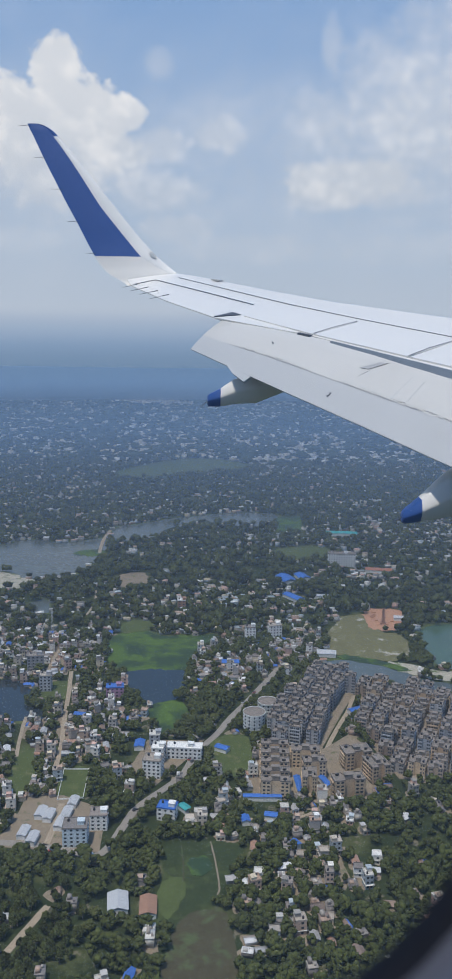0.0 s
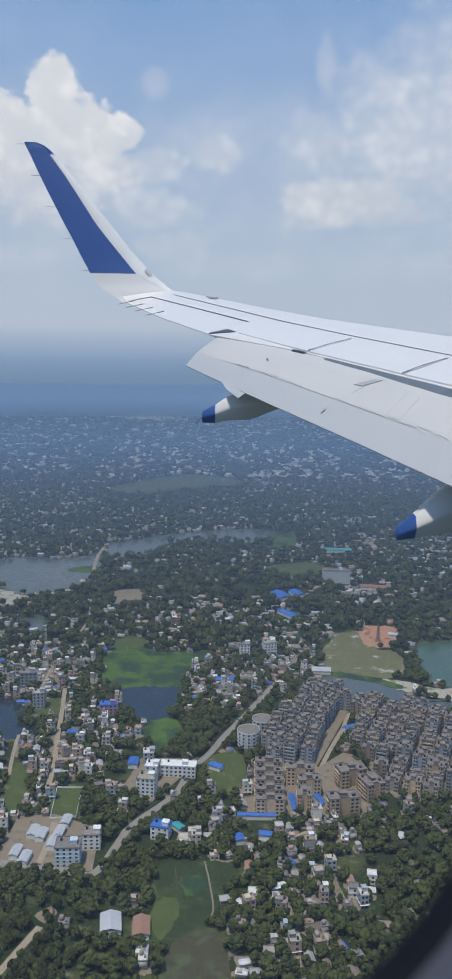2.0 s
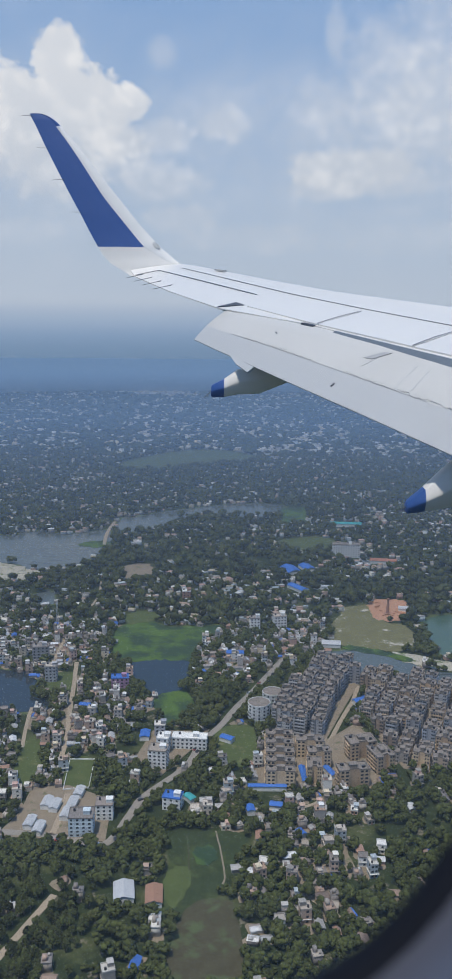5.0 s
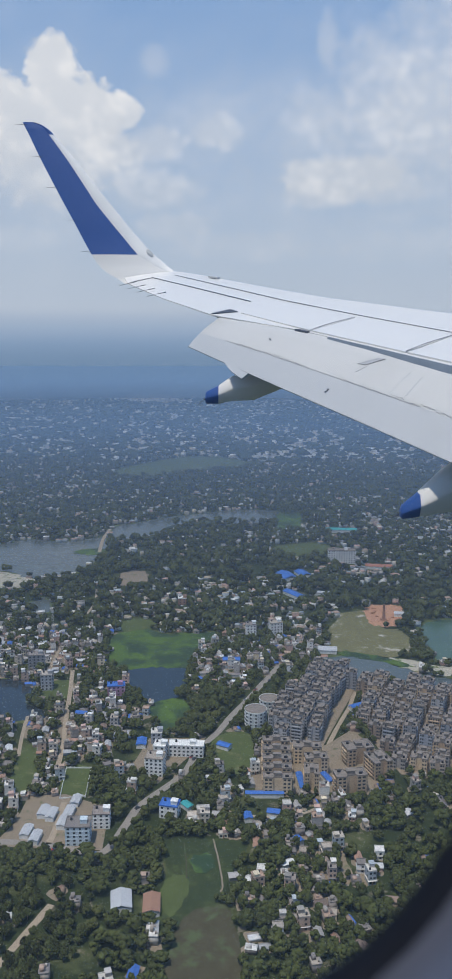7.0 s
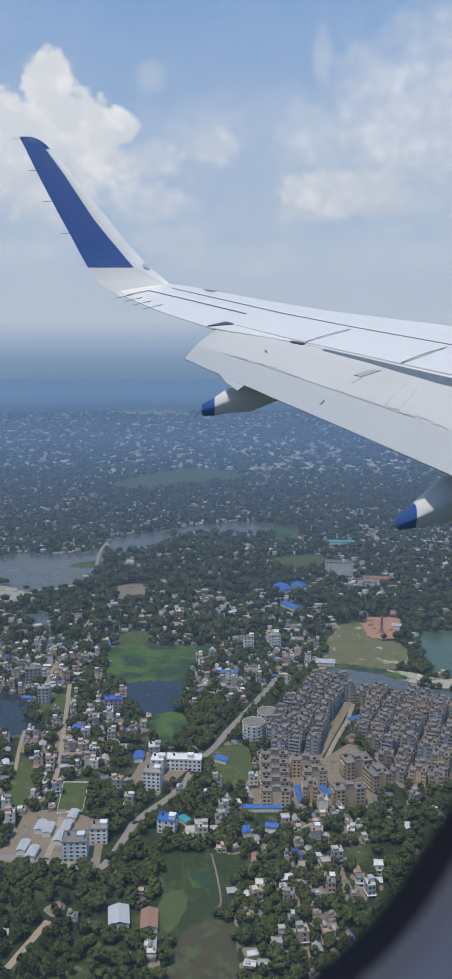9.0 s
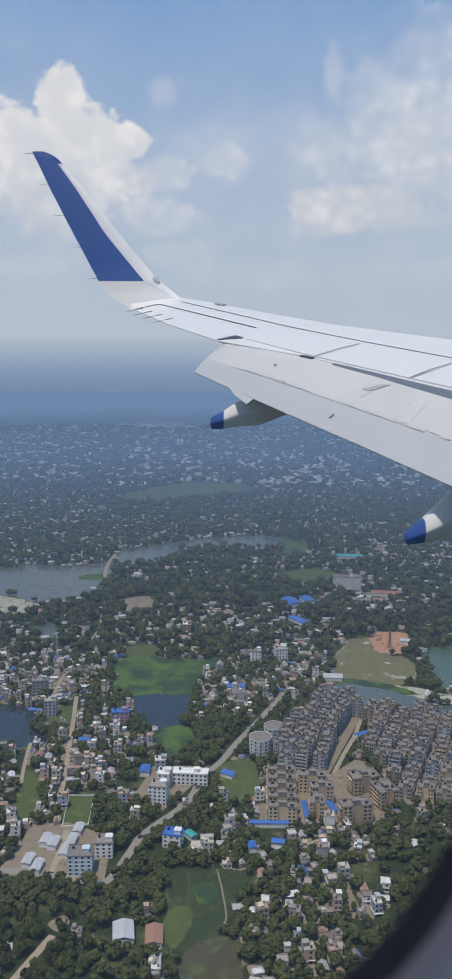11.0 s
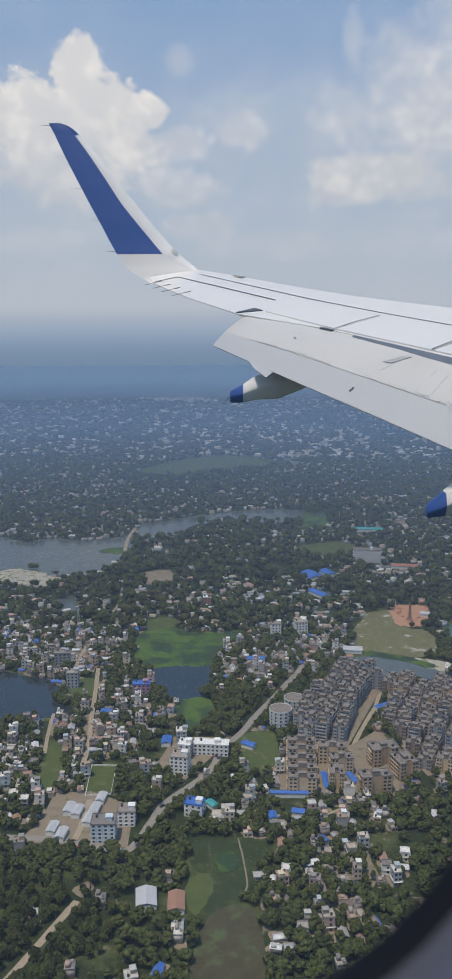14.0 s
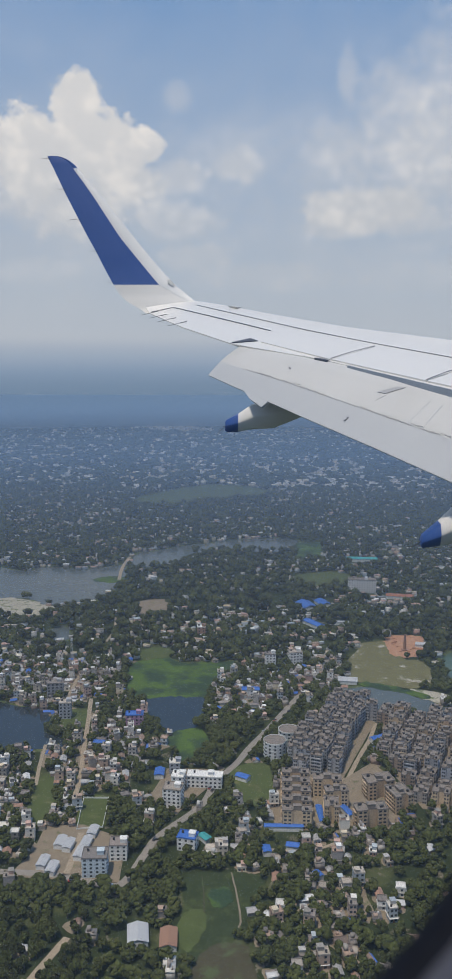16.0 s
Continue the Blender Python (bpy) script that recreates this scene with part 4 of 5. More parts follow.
def disc(x, y, z0, z1, r, n=10):
    return loft([[(x + r * math.cos(2 * math.pi * i / n), y + r * math.sin(2 * math.pi * i / n), z) for i in range(n)] for z in (z0, z1)])


def parapet(x0, y0, x1, y1, z, h=0.7, t=0.22):
    """A roof slab with a low wall round it."""
    o = [(x0, y0), (x1, y0), (x1, y1), (x0, y1)]
    i = [(x0 + t, y0 + t), (x1 - t, y0 + t), (x1 - t, y1 - t), (x0 + t, y1 - t)]
    return loft([[(*p, z - 0.1) for p in o], [(*p, z + h) for p in o], [(*p, z + h) for p in i], [(*p, z + 0.05) for p in i]])


def window_shape(x, y, z, w, h, axis, d=0.06):
    """A framed pane standing just proud of a wall that faces along axis (0: x, 1: y)."""
    if axis:
        return boxed(x - w / 2, y - d, z, x + w / 2, y + d, z + h)
    return boxed(x - d, y - w / 2, z, x + d, y + w / 2, z + h)


BUILT = []  # centres and radii of all that stands on the land


def stand(x, y, r):
    BUILT.append((x, y, r))


def flat_house(kind):
    """A flat-roofed house: walls, roof with parapet, stair head, tank, windows and a door."""
    r = random.Random(100 + kind)
    w, d, floors = r.uniform(4.2, 6.2), r.uniform(4.8, 7.2), r.choice((1, 1, 2, 2, 2, 3))
    h = 3.0 * floors
    ob = thing("house", "flat-roofed plastered house with small windows", "house", (0, 0, -100), group="town houses")
    solid("walls", *boxed(-w / 2, -d / 2, 0, w / 2, d / 2, h), WALLS, ob)
    roof = solid("roof", *parapet(-w / 2 - 0.2, -d / 2 - 0.2, w / 2 + 0.2, d / 2 + 0.2, h), ROOFS, ob)
    if r.random() < 0.8:
        sx, sy = r.choice((-1, 1)) * w * 0.22, r.choice((-1, 1)) * d * 0.22
        solid("stair_head", *joined(boxed(sx - 1.4, sy - 1.6, h + 0.06, sx + 1.4, sy + 1.6, h + 2.4), boxed(sx - 1.7, sy - 1.9, h + 2.4, sx + 1.7, sy + 1.9, h + 2.55)), WALLS, ob)
        solid("water_tank", *disc(-sx, -sy, h + 0.05, h + 1.4, 0.6), TANK, ob, "black plastic water tank")
    if floors > 1:
        solid("ledge", *boxed(-w / 2 - 0.5, -d / 2 - 0.9, 3.0, w / 2 + 0.5, d / 2 + 0.3, 3.15), ROOFS, ob, "concrete sun ledge")
    for f in range(floors):
        for k in range(2):
            solid("window", *window_shape((k - 0.5) * w * 0.5, -d / 2, 3.0 * f + 1.0, 1.4, 1.3, 1), GLASS, ob)
        solid("window", *window_shape(w / 2, 0.1 * d, 3.0 * f + 1.0, 1.4, 1.3, 0), GLASS, ob)
        solid("window", *window_shape(-w / 2, -0.1 * d, 3.0 * f + 1.0, 1.4, 1.3, 0), GLASS, ob)
    solid("door", *window_shape(0.02 * w, -d / 2, 0.05, 1.0, 2.1, 1), BRICK, ob)
    return ob


def shed_house(kind):
    """A low house under a pitched sheet roof."""
    r = random.Random(300 + kind)
    w, d, h = r.uniform(3.8, 5.6), r.uniform(5, 8.5), r.uniform(2.4, 3.0)
    ob = thing("hut", "low hut under a pitched metal sheet roof", "hut", (0, 0, -100), group="town huts")
    solid("walls", *boxed(-w / 2, -d / 2, 0, w / 2, d / 2, h), WALLS, ob)
    top = h + w * 0.24
    ring = lambda y: [(-w / 2 - 0.5, y, h - 0.15), (0, y, top), (w / 2 + 0.5, y, h - 0.15), (w / 2 + 0.5, y, h - 0.05), (0, y, top + 0.12), (-w / 2 - 0.5, y, h - 0.05)]
    solid("roof", *loft([ring(-d / 2 - 0.5), ring(d / 2 + 0.5)]), SHEETS, ob)
    solid("gable", [(-w / 2, -d / 2 + 0.01, h), (w / 2, -d / 2 + 0.01, h), (0, -d / 2 + 0.01, top), (-w / 2, -d / 2 + 0.2, h), (w / 2, -d / 2 + 0.2, h), (0, -d / 2 + 0.2, top)], [(0, 1, 2), (5, 4, 3), (0, 3, 4, 1), (1, 4, 5, 2), (2, 5, 3, 0)], WALLS, ob)
    solid("window", *window_shape(w * 0.25, -d / 2, 1.0, 1.1, 1.1, 1), GLASS, ob)
    solid("door", *window_shape(-w * 0.2, -d / 2, 0.05, 1.0, 2.0, 1), BRICK, ob)
    return ob


def flats(kind, material, w, d, floors, name="apartment_block", label="weathered grey apartment block with balconies and windows"):
    """A block of flats: walls with a recess, a slab at each floor, windows, roof, stair head and tanks."""
    r = random.Random(500 + kind)
    h = 2.7 * floors
    ob = thing(name, label, "apartment block", (0, 0, -100), group="housing estate")
    c, e = w * 0.16, d * 0.18
    foot = [(-w / 2, -d / 2), (-c, -d / 2), (-c, -d / 2 + e), (c, -d / 2 + e), (c, -d / 2), (w / 2, -d / 2), (w / 2, d / 2), (c, d / 2), (c, d / 2 - e), (-c, d / 2 - e), (-c, d / 2), (-w / 2, d / 2)]
    solid("walls", *loft([[(*p, 0) for p in foot], [(*p, h) for p in foot]]), material, ob)
    solid("roof", *loft([[(x * 1.04, y * 1.04, h) for x, y in foot], [(x * 1.04, y * 1.04, h + 0.9) for x, y in foot], [(x * 0.97, y * 0.97, h + 0.9) for x, y in foot], [(x * 0.97, y * 0.97, h + 0.25) for x, y in foot]]), FLAT_ROOF, ob, "stained flat roof with parapet")
    for f in range(1, floors):
        solid("balcony", *joined(boxed(-w / 2 - 0.7, -d * 0.3, 2.7 * f - 0.1, -w / 2, d * 0.3, 2.7 * f + 0.75), boxed(w / 2, -d * 0.3, 2.7 * f - 0.1, w / 2 + 0.7, d * 0.3, 2.7 * f + 0.75)), material, ob)
    panes = []
    for f in range(floors):
        z = 2.7 * f + 1.0
        for s in (-1, 1):
            for x in (-w * 0.40, -w * 0.25, w * 0.25, w * 0.40):
                panes.append(window_shape(x, s * d / 2, z, 1.1, 1.25, 1))
            for y in (-0.36, -0.2, 0.0, 0.2, 0.36):
                panes.append(window_shape(s * w / 2, y * d, z, 1.2, 1.25, 0))
    tagged(solid("windows", *joined(*panes), GLASS, ob), kind="stuff")
    solid("stair_head", *joined(boxed(-1.5, -2, h + 0.3, 1.5, 2, h + 2.7), boxed(-1.8, -2.3, h + 2.7, 1.8, 2.3, h + 2.9)), FLAT_ROOF, ob)
    solid("water_tank", *disc(-w * 0.33, d * 0.25, h + 0.3, h + 1.7, 0.8), TANK, ob, "black water tank")
    solid("water_tank", *disc(w * 0.33, -d * 0.2, h + 0.3, h + 1.7, 0.8), TANK, ob, "black water tank")
    return ob


def office(name, label, at, rz, w, d, floors, material, roof=None, storey=3.0):
    """A larger block with a slab line and single windows on each floor."""
    h = storey * floors
    ob = thing(name, label, "building", (at[0], at[1], 0), rz)
    stand(*at, math.hypot(w, d) / 2 + 1)
    solid("walls", *boxed(-w / 2, -d / 2, 0, w / 2, d / 2, h), material, ob)
    solid("roof", *parapet(-w / 2 - 0.25, -d / 2 - 0.25, w / 2 + 0.25, d / 2 + 0.25, h), roof or ROOFS, ob)
    for f in range(floors):
        solid("floor_band", *boxed(-w / 2 - 0.12, -d / 2 - 0.12, storey * f + storey - 0.35, w / 2 + 0.12, d / 2 + 0.12, storey * f + storey - 0.15), material, ob)
        n, m = max(2, int(w / 3.2)), max(2, int(d / 3.2))
        for k in range(n):
            solid("window", *window_shape((k + 0.5) / n * w - w / 2, -d / 2, storey * f + 0.95, 1.5, 1.35, 1), GLASS, ob)
        for k in range(m):
            for s in (-1, 1):
                solid("window", *window_shape(s * w / 2, (k + 0.5) / m * d - d / 2, storey * f + 0.95, 1.5, 1.35, 0), GLASS, ob)
    solid("stair_head", *joined(boxed(w * 0.1, -2, h + 0.06, w * 0.1 + 4, 2, h + 2.6), boxed(w * 0.1 - 0.3, -2.3, h + 2.6, w * 0.1 + 4.3, 2.3, h + 2.8)), material, ob)
    solid("water_tank", *disc(-w * 0.3, d * 0.2, h + 0.06, h + 1.6, 0.8), TANK, ob, "black water tank")
    return ob


def hall(name, label, at, rz, w, d, h, material, ribs=6):
    """A long shed under a ribbed pitched roof."""
    ob = thing(name, label, "shed", (at[0], at[1], 0), rz)
    stand(*at, math.hypot(w, d) / 2 + 1)
    solid("walls", *boxed(-w / 2, -d / 2, 0, w / 2, d / 2, h), CREAM, ob)
    top = h + w * 0.16
    ring = lambda y: [(-w / 2 - 0.4, y, h - 0.1), (0, y, top), (w / 2 + 0.4, y, h - 0.1), (w / 2 + 0.4, y, h + 0.04), (0, y, top + 0.15), (-w / 2 - 0.4, y, h + 0.04)]
    roof = solid("roof", *loft([ring(-d / 2 - 0.4), ring(d / 2 + 0.4)]), material, ob)
    for k in range(ribs):
        y = (k + 0.5) / ribs * d - d / 2
        solid("rib", *loft([[(x, yy, z + 0.08) for x, z in ((-w / 2 - 0.4, h + 0.04), (0, top + 0.15), (w / 2 + 0.4, h + 0.04), (0, top + 0.05))] for yy in (y - 0.12, y + 0.12)]), material, ob)
    return ob


# ---- named buildings ----
office("office_block", "pale blue five-storey office block with flat roof", (-93, 472), 3, 15, 12, 5, OFFICE, storey=2.6)
office("office_block", "white side wing of an office block", (-81, 489), 3, 11, 10, 4, CREAM, storey=2.6)
office("hospital", "white five-storey hospital block", (-52, 552), -8, 13, 11, 5, CREAM, storey=2.8)
office("hospital", "long white hospital wing with flat roof", (-31, 579), -4, 26, 9, 3, CREAM, CREAM)
office("hospital", "white hospital front with gable", (-50, 573), -8, 9, 10, 4, CREAM, CREAM)
office("apartment_building", "long pale grey apartment building at a field's edge", (151, 1088), -3, 36, 12, 6, CREAM, FLAT_ROOF, 2.9)
office("house_large", "mauve three-storey house with blue roof sheet", (-97, 682), 6, 15, 9, 3, PURPLE, BLUE_SHEET)
office("house_large", "cream house under a bright blue sheet roof", (-38, 500), -12, 12, 9, 3, CREAM, BLUE_SHEET)
office("house_large", "grey five-storey house beside the pond", (-159, 692), 4, 10, 9, 5, FLAT_GREY, storey=2.9)
office("house_large", "grey five-storey house on a corner", (-178, 736), 10, 15, 10, 5, FLAT_GREY, storey=2.9)
office("house_large", "pale four-storey house by the road", (49, 829), 12, 13, 9, 4, CREAM)
office("house_large", "white four-storey house among trees", (23, 815), 6, 10, 9, 5, CREAM)
office("house_large", "grey house with open roof frame", (-55, 598), 4, 8, 8, 3, FLAT_GREY)
for x, y, l in ((-127, 478, 11), (-120, 472, 11), (-121, 500, 11), (-115, 497, 11), (-106, 488, 11), (-104, 500, 11), (-102, 513, 10)):
    hall("storage_shed", "long shed with pale grey sheet roof", (x, y), -6, 5.6, l, 3.6, GREY_SHEET)
hall("storage_shed", "wide low hall with weathered grey roof", (-59, 413), 8, 11, 15, 4.0, GREY_SHEET)
hall("storage_shed", "low hall with rusty brown roof", (-42, 411), 4, 9, 15, 3.5, BRICK)
for x, y, rz, w, d, lab in ((73, 1018, 20, 18, 28, "blue"), (94, 1028, 20, 14, 22, "blue"), (77, 947, 35, 11, 28, "blue"), (25, 522, 90, 3.6, 26, "blue"), (51, 538, 5, 4, 20, "blue"), (70, 542, 22, 4, 13, "blue"), (108, 655, -60, 6, 14, "blue"), (3, 752, 90, 8, 16, "blue"), (97, 778, 84, 11, 18, "pale blue"), (-3, 588, 60, 6, 10, "blue"), (13, 495, 10, 5, 7, "blue"), (-66, 592, 0, 7, 11, "blue"), (30, 500, 80, 5, 8, "blue"), (44, 470, 30, 4, 6, "blue"), (-120, 640, 80, 5, 9, "blue"), (150, 1100, 85, 7, 30, "white"), (108, 952, 85, 6, 24, "white"), (190, 880, 80, 8, 16, "white")):
    hall("sheet_shed", f"low shed under a {lab} metal sheet roof", (x, y), rz, w, d, 3.6, BLUE_SHEET if lab == "blue" else GREY_SHEET)

TEAL_SHEET = surface("teal_sheet_metal", (0.05, 0.30, 0.30), 0.55, var=0.15, scale=0.6)
RUST_SHEET = surface("rusty_sheet_metal", (0.30, 0.13, 0.085), 0.8, var=0.25, scale=0.6)
hall("sheet_shed", "small shed under a teal metal sheet roof", (-27, 508), 40, 5, 8, 3.2, TEAL_SHEET)
hall("market_hall", "low hall under a rust-red sheet roof", (196, 1060), 82, 12, 34, 4.0, RUST_SHEET)
hall("market_hall", "long low hall under a pale green sheet roof", (172, 1250), 86, 12, 46, 5.0, TEAL_SHEET)
office("house_large", "red and cream house with open verandas among trees", (-52, 905), 4, 9, 8, 4, BRICK, CREAM)

# round flats
for x, y, r0, floors, lab in ((22, 624, 9.0, 5, "round white apartment building with ringed balconies"), (34, 650, 8.5, 4, "curved white apartment building beside the road")):
    ob = thing("round_flats", lab, "apartment building", (x, y, 0))
    stand(x, y, r0 + 1)
    solid("walls", *disc(0, 0, 0, floors * 2.9, r0 - 0.9, 28), CREAM, ob)
    for f in range(floors):
        solid("balcony", *loft([[(rr * math.cos(2 * math.pi * k / 28), rr * math.sin(2 * math.pi * k / 28), z) for k in range(28)] for rr, z in ((r0 - 0.9, f * 2.9 + 2.6), (r0, f * 2.9 + 2.6), (r0, f * 2.9 + 3.7), (r0 - 0.15, f * 2.9 + 3.7), (r0 - 0.15, f * 2.9 + 2.8))]), CREAM, ob)
        tagged(solid("windows", *joined(*[boxed(-0.6 + (r0 - 0.9) * math.cos(a), -0.6 + (r0 - 0.9) * math.sin(a), f * 2.9 + 0.9, 0.6 + (r0 - 0.9) * math.cos(a), 0.6 + (r0 - 0.9) * math.sin(a), f * 2.9 + 2.2) for a in [2 * math.pi * k / 12 for k in range(12)]]), GLASS, ob), kind="stuff")
    solid("roof", *disc(0, 0, floors * 2.9 + 0.1, floors * 2.9 + 0.4, r0 - 0.2, 28), FLAT_ROOF, ob)

# brick kiln: chimney and clay stacks
kiln = thing("kiln_chimney", "tall sooty brick kiln chimney", "chimney", (168, 868, 0))
solid("shaft", *loft([[(r * math.cos(2 * math.pi * k / 14), r * math.sin(2 * math.pi * k / 14), z) for k in range(14)] for r, z in ((1.9, 0), (1.5, 8), (1.1, 17), (1.25, 17.2), (1.25, 17.8), (0.8, 17.8))]), BRICK, kiln, smooth=True)
solid("footing", *boxed(-3, -3, 0, 3, 3, 1.6), BRICK, kiln)
rr = random.Random(8)
for k in range(26):
    x, y = rr.uniform(157, 188), rr.uniform(856, 905)
    if abs(x - 168) > 3.6:
        q = solid("brick_stack", *boxed(-rr.uniform(1, 3), -0.7, 0.1, rr.uniform(1, 3), 0.7, rr.uniform(0.8, 1.8)), CLAY)
        q.matrix_world = pose(x, y, 0, 0, 0, rr.uniform(-20, 20))
        tagged(q, "long stack of red bricks", "brick stack", "kiln stacks")
stand(168, 868, 8)


# ---- the housing estate ----
def fill(poly, templates, step_x, step_y, turn, seed, wide, gaps=0.03):
    r = random.Random(seed)
    c, s = math.cos(radians(turn)), math.sin(radians(turn))
    cx, cy = np.mean(np.array(poly), 0)
    for i in range(-14, 15):
        for j in range(-14, 15):
            u, v = i * step_x + r.uniform(-1.2, 1.2), j * step_y + (i % 2) * 2.5 + r.uniform(-1.2, 1.2)
            x, y = cx + u * c - v * s, cy + u * s + v * c
            q = np.array([(x, y)])
            if r.random() > gaps and inside(q, poly)[0] and not near_line(q, ROAD_ESTATE, wide)[0] and not near_line(q, ROAD_MAIN, wide)[0] and all(math.hypot(x - bx, y - by) > br * 0.75 + 4 for bx, by, br in BUILT if br < 30):
                copy_thing(r.choice(templates), pose(x, y, r.choice((0, 0, -2.6, 0)), 0, 0, turn + r.choice((0, 0, 90)) + r.gauss(0, 4)))
                stand(x, y, 3.0)


GREY_FLATS = [flats(k, FLAT_GREY, w, d, f) for k, (w, d, f) in enumerate(((9.5, 8.5, 6), (9, 9, 5), (10, 8.5, 6)))]
ROOF_FLATS = [flats(k + 5, FLAT_BROWN, w, d, f, label="weathered brown-grey apartment block") for k, (w, d, f) in enumerate(((11, 9.5, 4), (10, 10, 4)))]
TAN_FLATS = [flats(k + 10, FLAT_TAN, w, d, f, label="tan apartment block with stained flat roof") for k, (w, d, f) in enumerate(((13, 11, 5), (12, 10, 5)))]
fill(ESTATE_A, GREY_FLATS, 11.2, 10.6, -18, 1, 6.5)
fill(ESTATE_B, ROOF_FLATS + TAN_FLATS[1:] + GREY_FLATS[:1], 13.6, 12.6, -22, 2, 6.5, 0.06)
# front rows: five slabs one behind the other, then single blocks: place, width, depth, turn
FRONT_ROWS = [(34 + 0.4 * k, 526 + 12.8 * k, 21, 8.0, -2) for k in range(5)]
FRONT_ROWS += [(58, 535, 10, 14, -3), (63, 553, 16, 9, 6), (58, 569, 20, 9, -3), (84, 530, 23, 11, 10), (95, 569, 20, 13, 14), (107, 552, 14, 17, 20)]
for x, y, w, d, turn in FRONT_ROWS:
    copy_thing(TAN_FLATS[int(w) % 2], pose(x, y, 0, 0, 0, turn) @ Matrix.Diagonal((w / 13.0, d / 11.0, 1.0, 1)))
    stand(x, y, max(w, d) * 0.4)
for ob in GREY_FLATS + ROOF_FLATS + TAN_FLATS:
    for o in (*ob.children_recursive, ob):
        bpy.data.objects.remove(o)

# ---- scattered houses ----
rs = np.random.RandomState(4)


def free(xy, pad_road=4.5, yards=True, built=6.0):
    ok = np.ones(len(xy), bool)
    for k, line in enumerate(OPEN):
        if yards or k < 32:
            ok &= ~inside(xy, line)
    for pts, w, _, _ in ROADS:
        ok &= ~near_line(xy, pts, pad_road)
    for x, y, r in BUILT:
        ok &= np.hypot(xy[:, 0] - x, xy[:, 1] - y) > r + built
    return ok


def town(xy, scale=0.011, seed=0.0):
    """How built-up a place is, 0 to 1."""
    return np.array([0.5 + 0.5 * noise.fractal((x * scale, y * scale, seed), 1.0, 2.0, 3) for x, y in xy])


FLAT_HOUSES = [flat_house(k) for k in range(9)]
HUTS = [shed_house(k) for k in range(7)]
HAMLETS = [(-180, 761, 60), (-147, 608, 50), (-125, 650, 45), (44, 835, 55), (-7, 754, 35), (58, 443, 40), (47, 492, 30), (43, 957, 70), (157, 1032, 80), (30, 416, 30), (-147, 529, 40), (-9, 499, 18), (-231, 817, 60), (12, 553, 20), (40, 775, 40)]


def crowded(xy):
    """How thick the houses stand, 0 to 1: hamlets and a loose spread between."""
    d = np.zeros(len(xy))
    for x, y, r in HAMLETS:
        d = np.maximum(d, np.exp(-(((xy[:, 0] - x) / r) ** 2 + ((xy[:, 1] - y) / (r * 1.2)) ** 2)))
    return d


cells = np.array([(x, y) for x in np.arange(-330, 330, 10.5) for y in np.arange(320, 830, 10.5)])
cells = cells + rs.uniform(-3.4, 3.4, cells.shape)
cells = cells[np.abs(cells[:, 0]) < cells[:, 1] * 0.33 + 12]
chance = np.clip(0.04 + 0.78 * crowded(cells) + (town(cells) - 0.5) * 0.5, 0.03, 0.8)
chance[(cells[:, 0] > 0) & (cells[:, 1] < 500)] *= 0.6
chance[(cells[:, 0] < -5) & (cells[:, 1] < 452)] = 0.025
cells = cells[(rs.rand(len(cells)) < chance) & free(cells, 4.5, True, 3.2)]
pick = random.Random(9)
for x, y in cells:
    copy_thing(pick.choice(FLAT_HOUSES if pick.random() < 0.68 else HUTS), pose(x, y, 0, 0, 0, pick.choice((0, 90, 180, 270)) + pick.gauss(6, 9)))
    stand(x, y, 3.4)
for ob in FLAT_HOUSES + HUTS:
    for o in (*ob.children_recursive, ob):
        bpy.data.objects.remove(o)


# mobile mast
mast = thing("lattice_mast", "slender steel lattice radio mast", "mast", (-177, 806, 0))
for sx, sy in ((-1, -1), (1, -1), (1, 1), (-1, 1)):
    solid("leg", *rod((1.6 * sx, 1.6 * sy, 0), (0.35 * sx, 0.35 * sy, 32), 0.14, 5), GREY_SHEET, mast)
for k in range(10):
    z0, z1 = 3.2 * k, 3.2 * k + 3.2
    r0, r1 = 1.6 - 1.25 * z0 / 32, 1.6 - 1.25 * z1 / 32
    for s in (-1, 1):
        solid("brace", *rod((-r0, s * r0, z0), (r1, s * r1, z1), 0.08, 4), GREY_SHEET, mast)
        solid("brace", *rod((s * r0, r0, z0), (s * r1, -r1, z1), 0.08, 4), GREY_SHEET, mast)
solid("antenna", *boxed(-0.9, -0.9, 29, 0.9, 0.9, 31), GREY_SHEET, mast)

# cars on the roads
CAR_PAINT = pieces("car_paint", [(0.6, 0.6, 0.6), (0.05, 0.05, 0.055), (0.35, 0.05, 0.04), (0.55, 0.56, 0.58)], 0.35, 0.05, 1.0)
TYRE = surface("tyre_rubber", (0.02, 0.02, 0.02), 0.9, var=0.2, scale=5.0)
car = thing("car", "small parked car on the road", "car", (0, 0, -100), group="cars")
side = [(-2.0, 0.35), (-2.0, 0.85), (-1.2, 0.95), (1.1, 0.95), (2.0, 0.8), (2.0, 0.35)]
solid("body", *loft([[(x, y, z) for x, z in side] for y in (-0.85, 0.85)]), CAR_PAINT, car)
cab = [(-1.5, 0.92), (-1.1, 1.45), (0.4, 1.45), (1.0, 0.92)]
solid("cabin", *loft([[(x, y, z) for x, z in cab] for y in (-0.75, 0.75)]), GLASS, car)
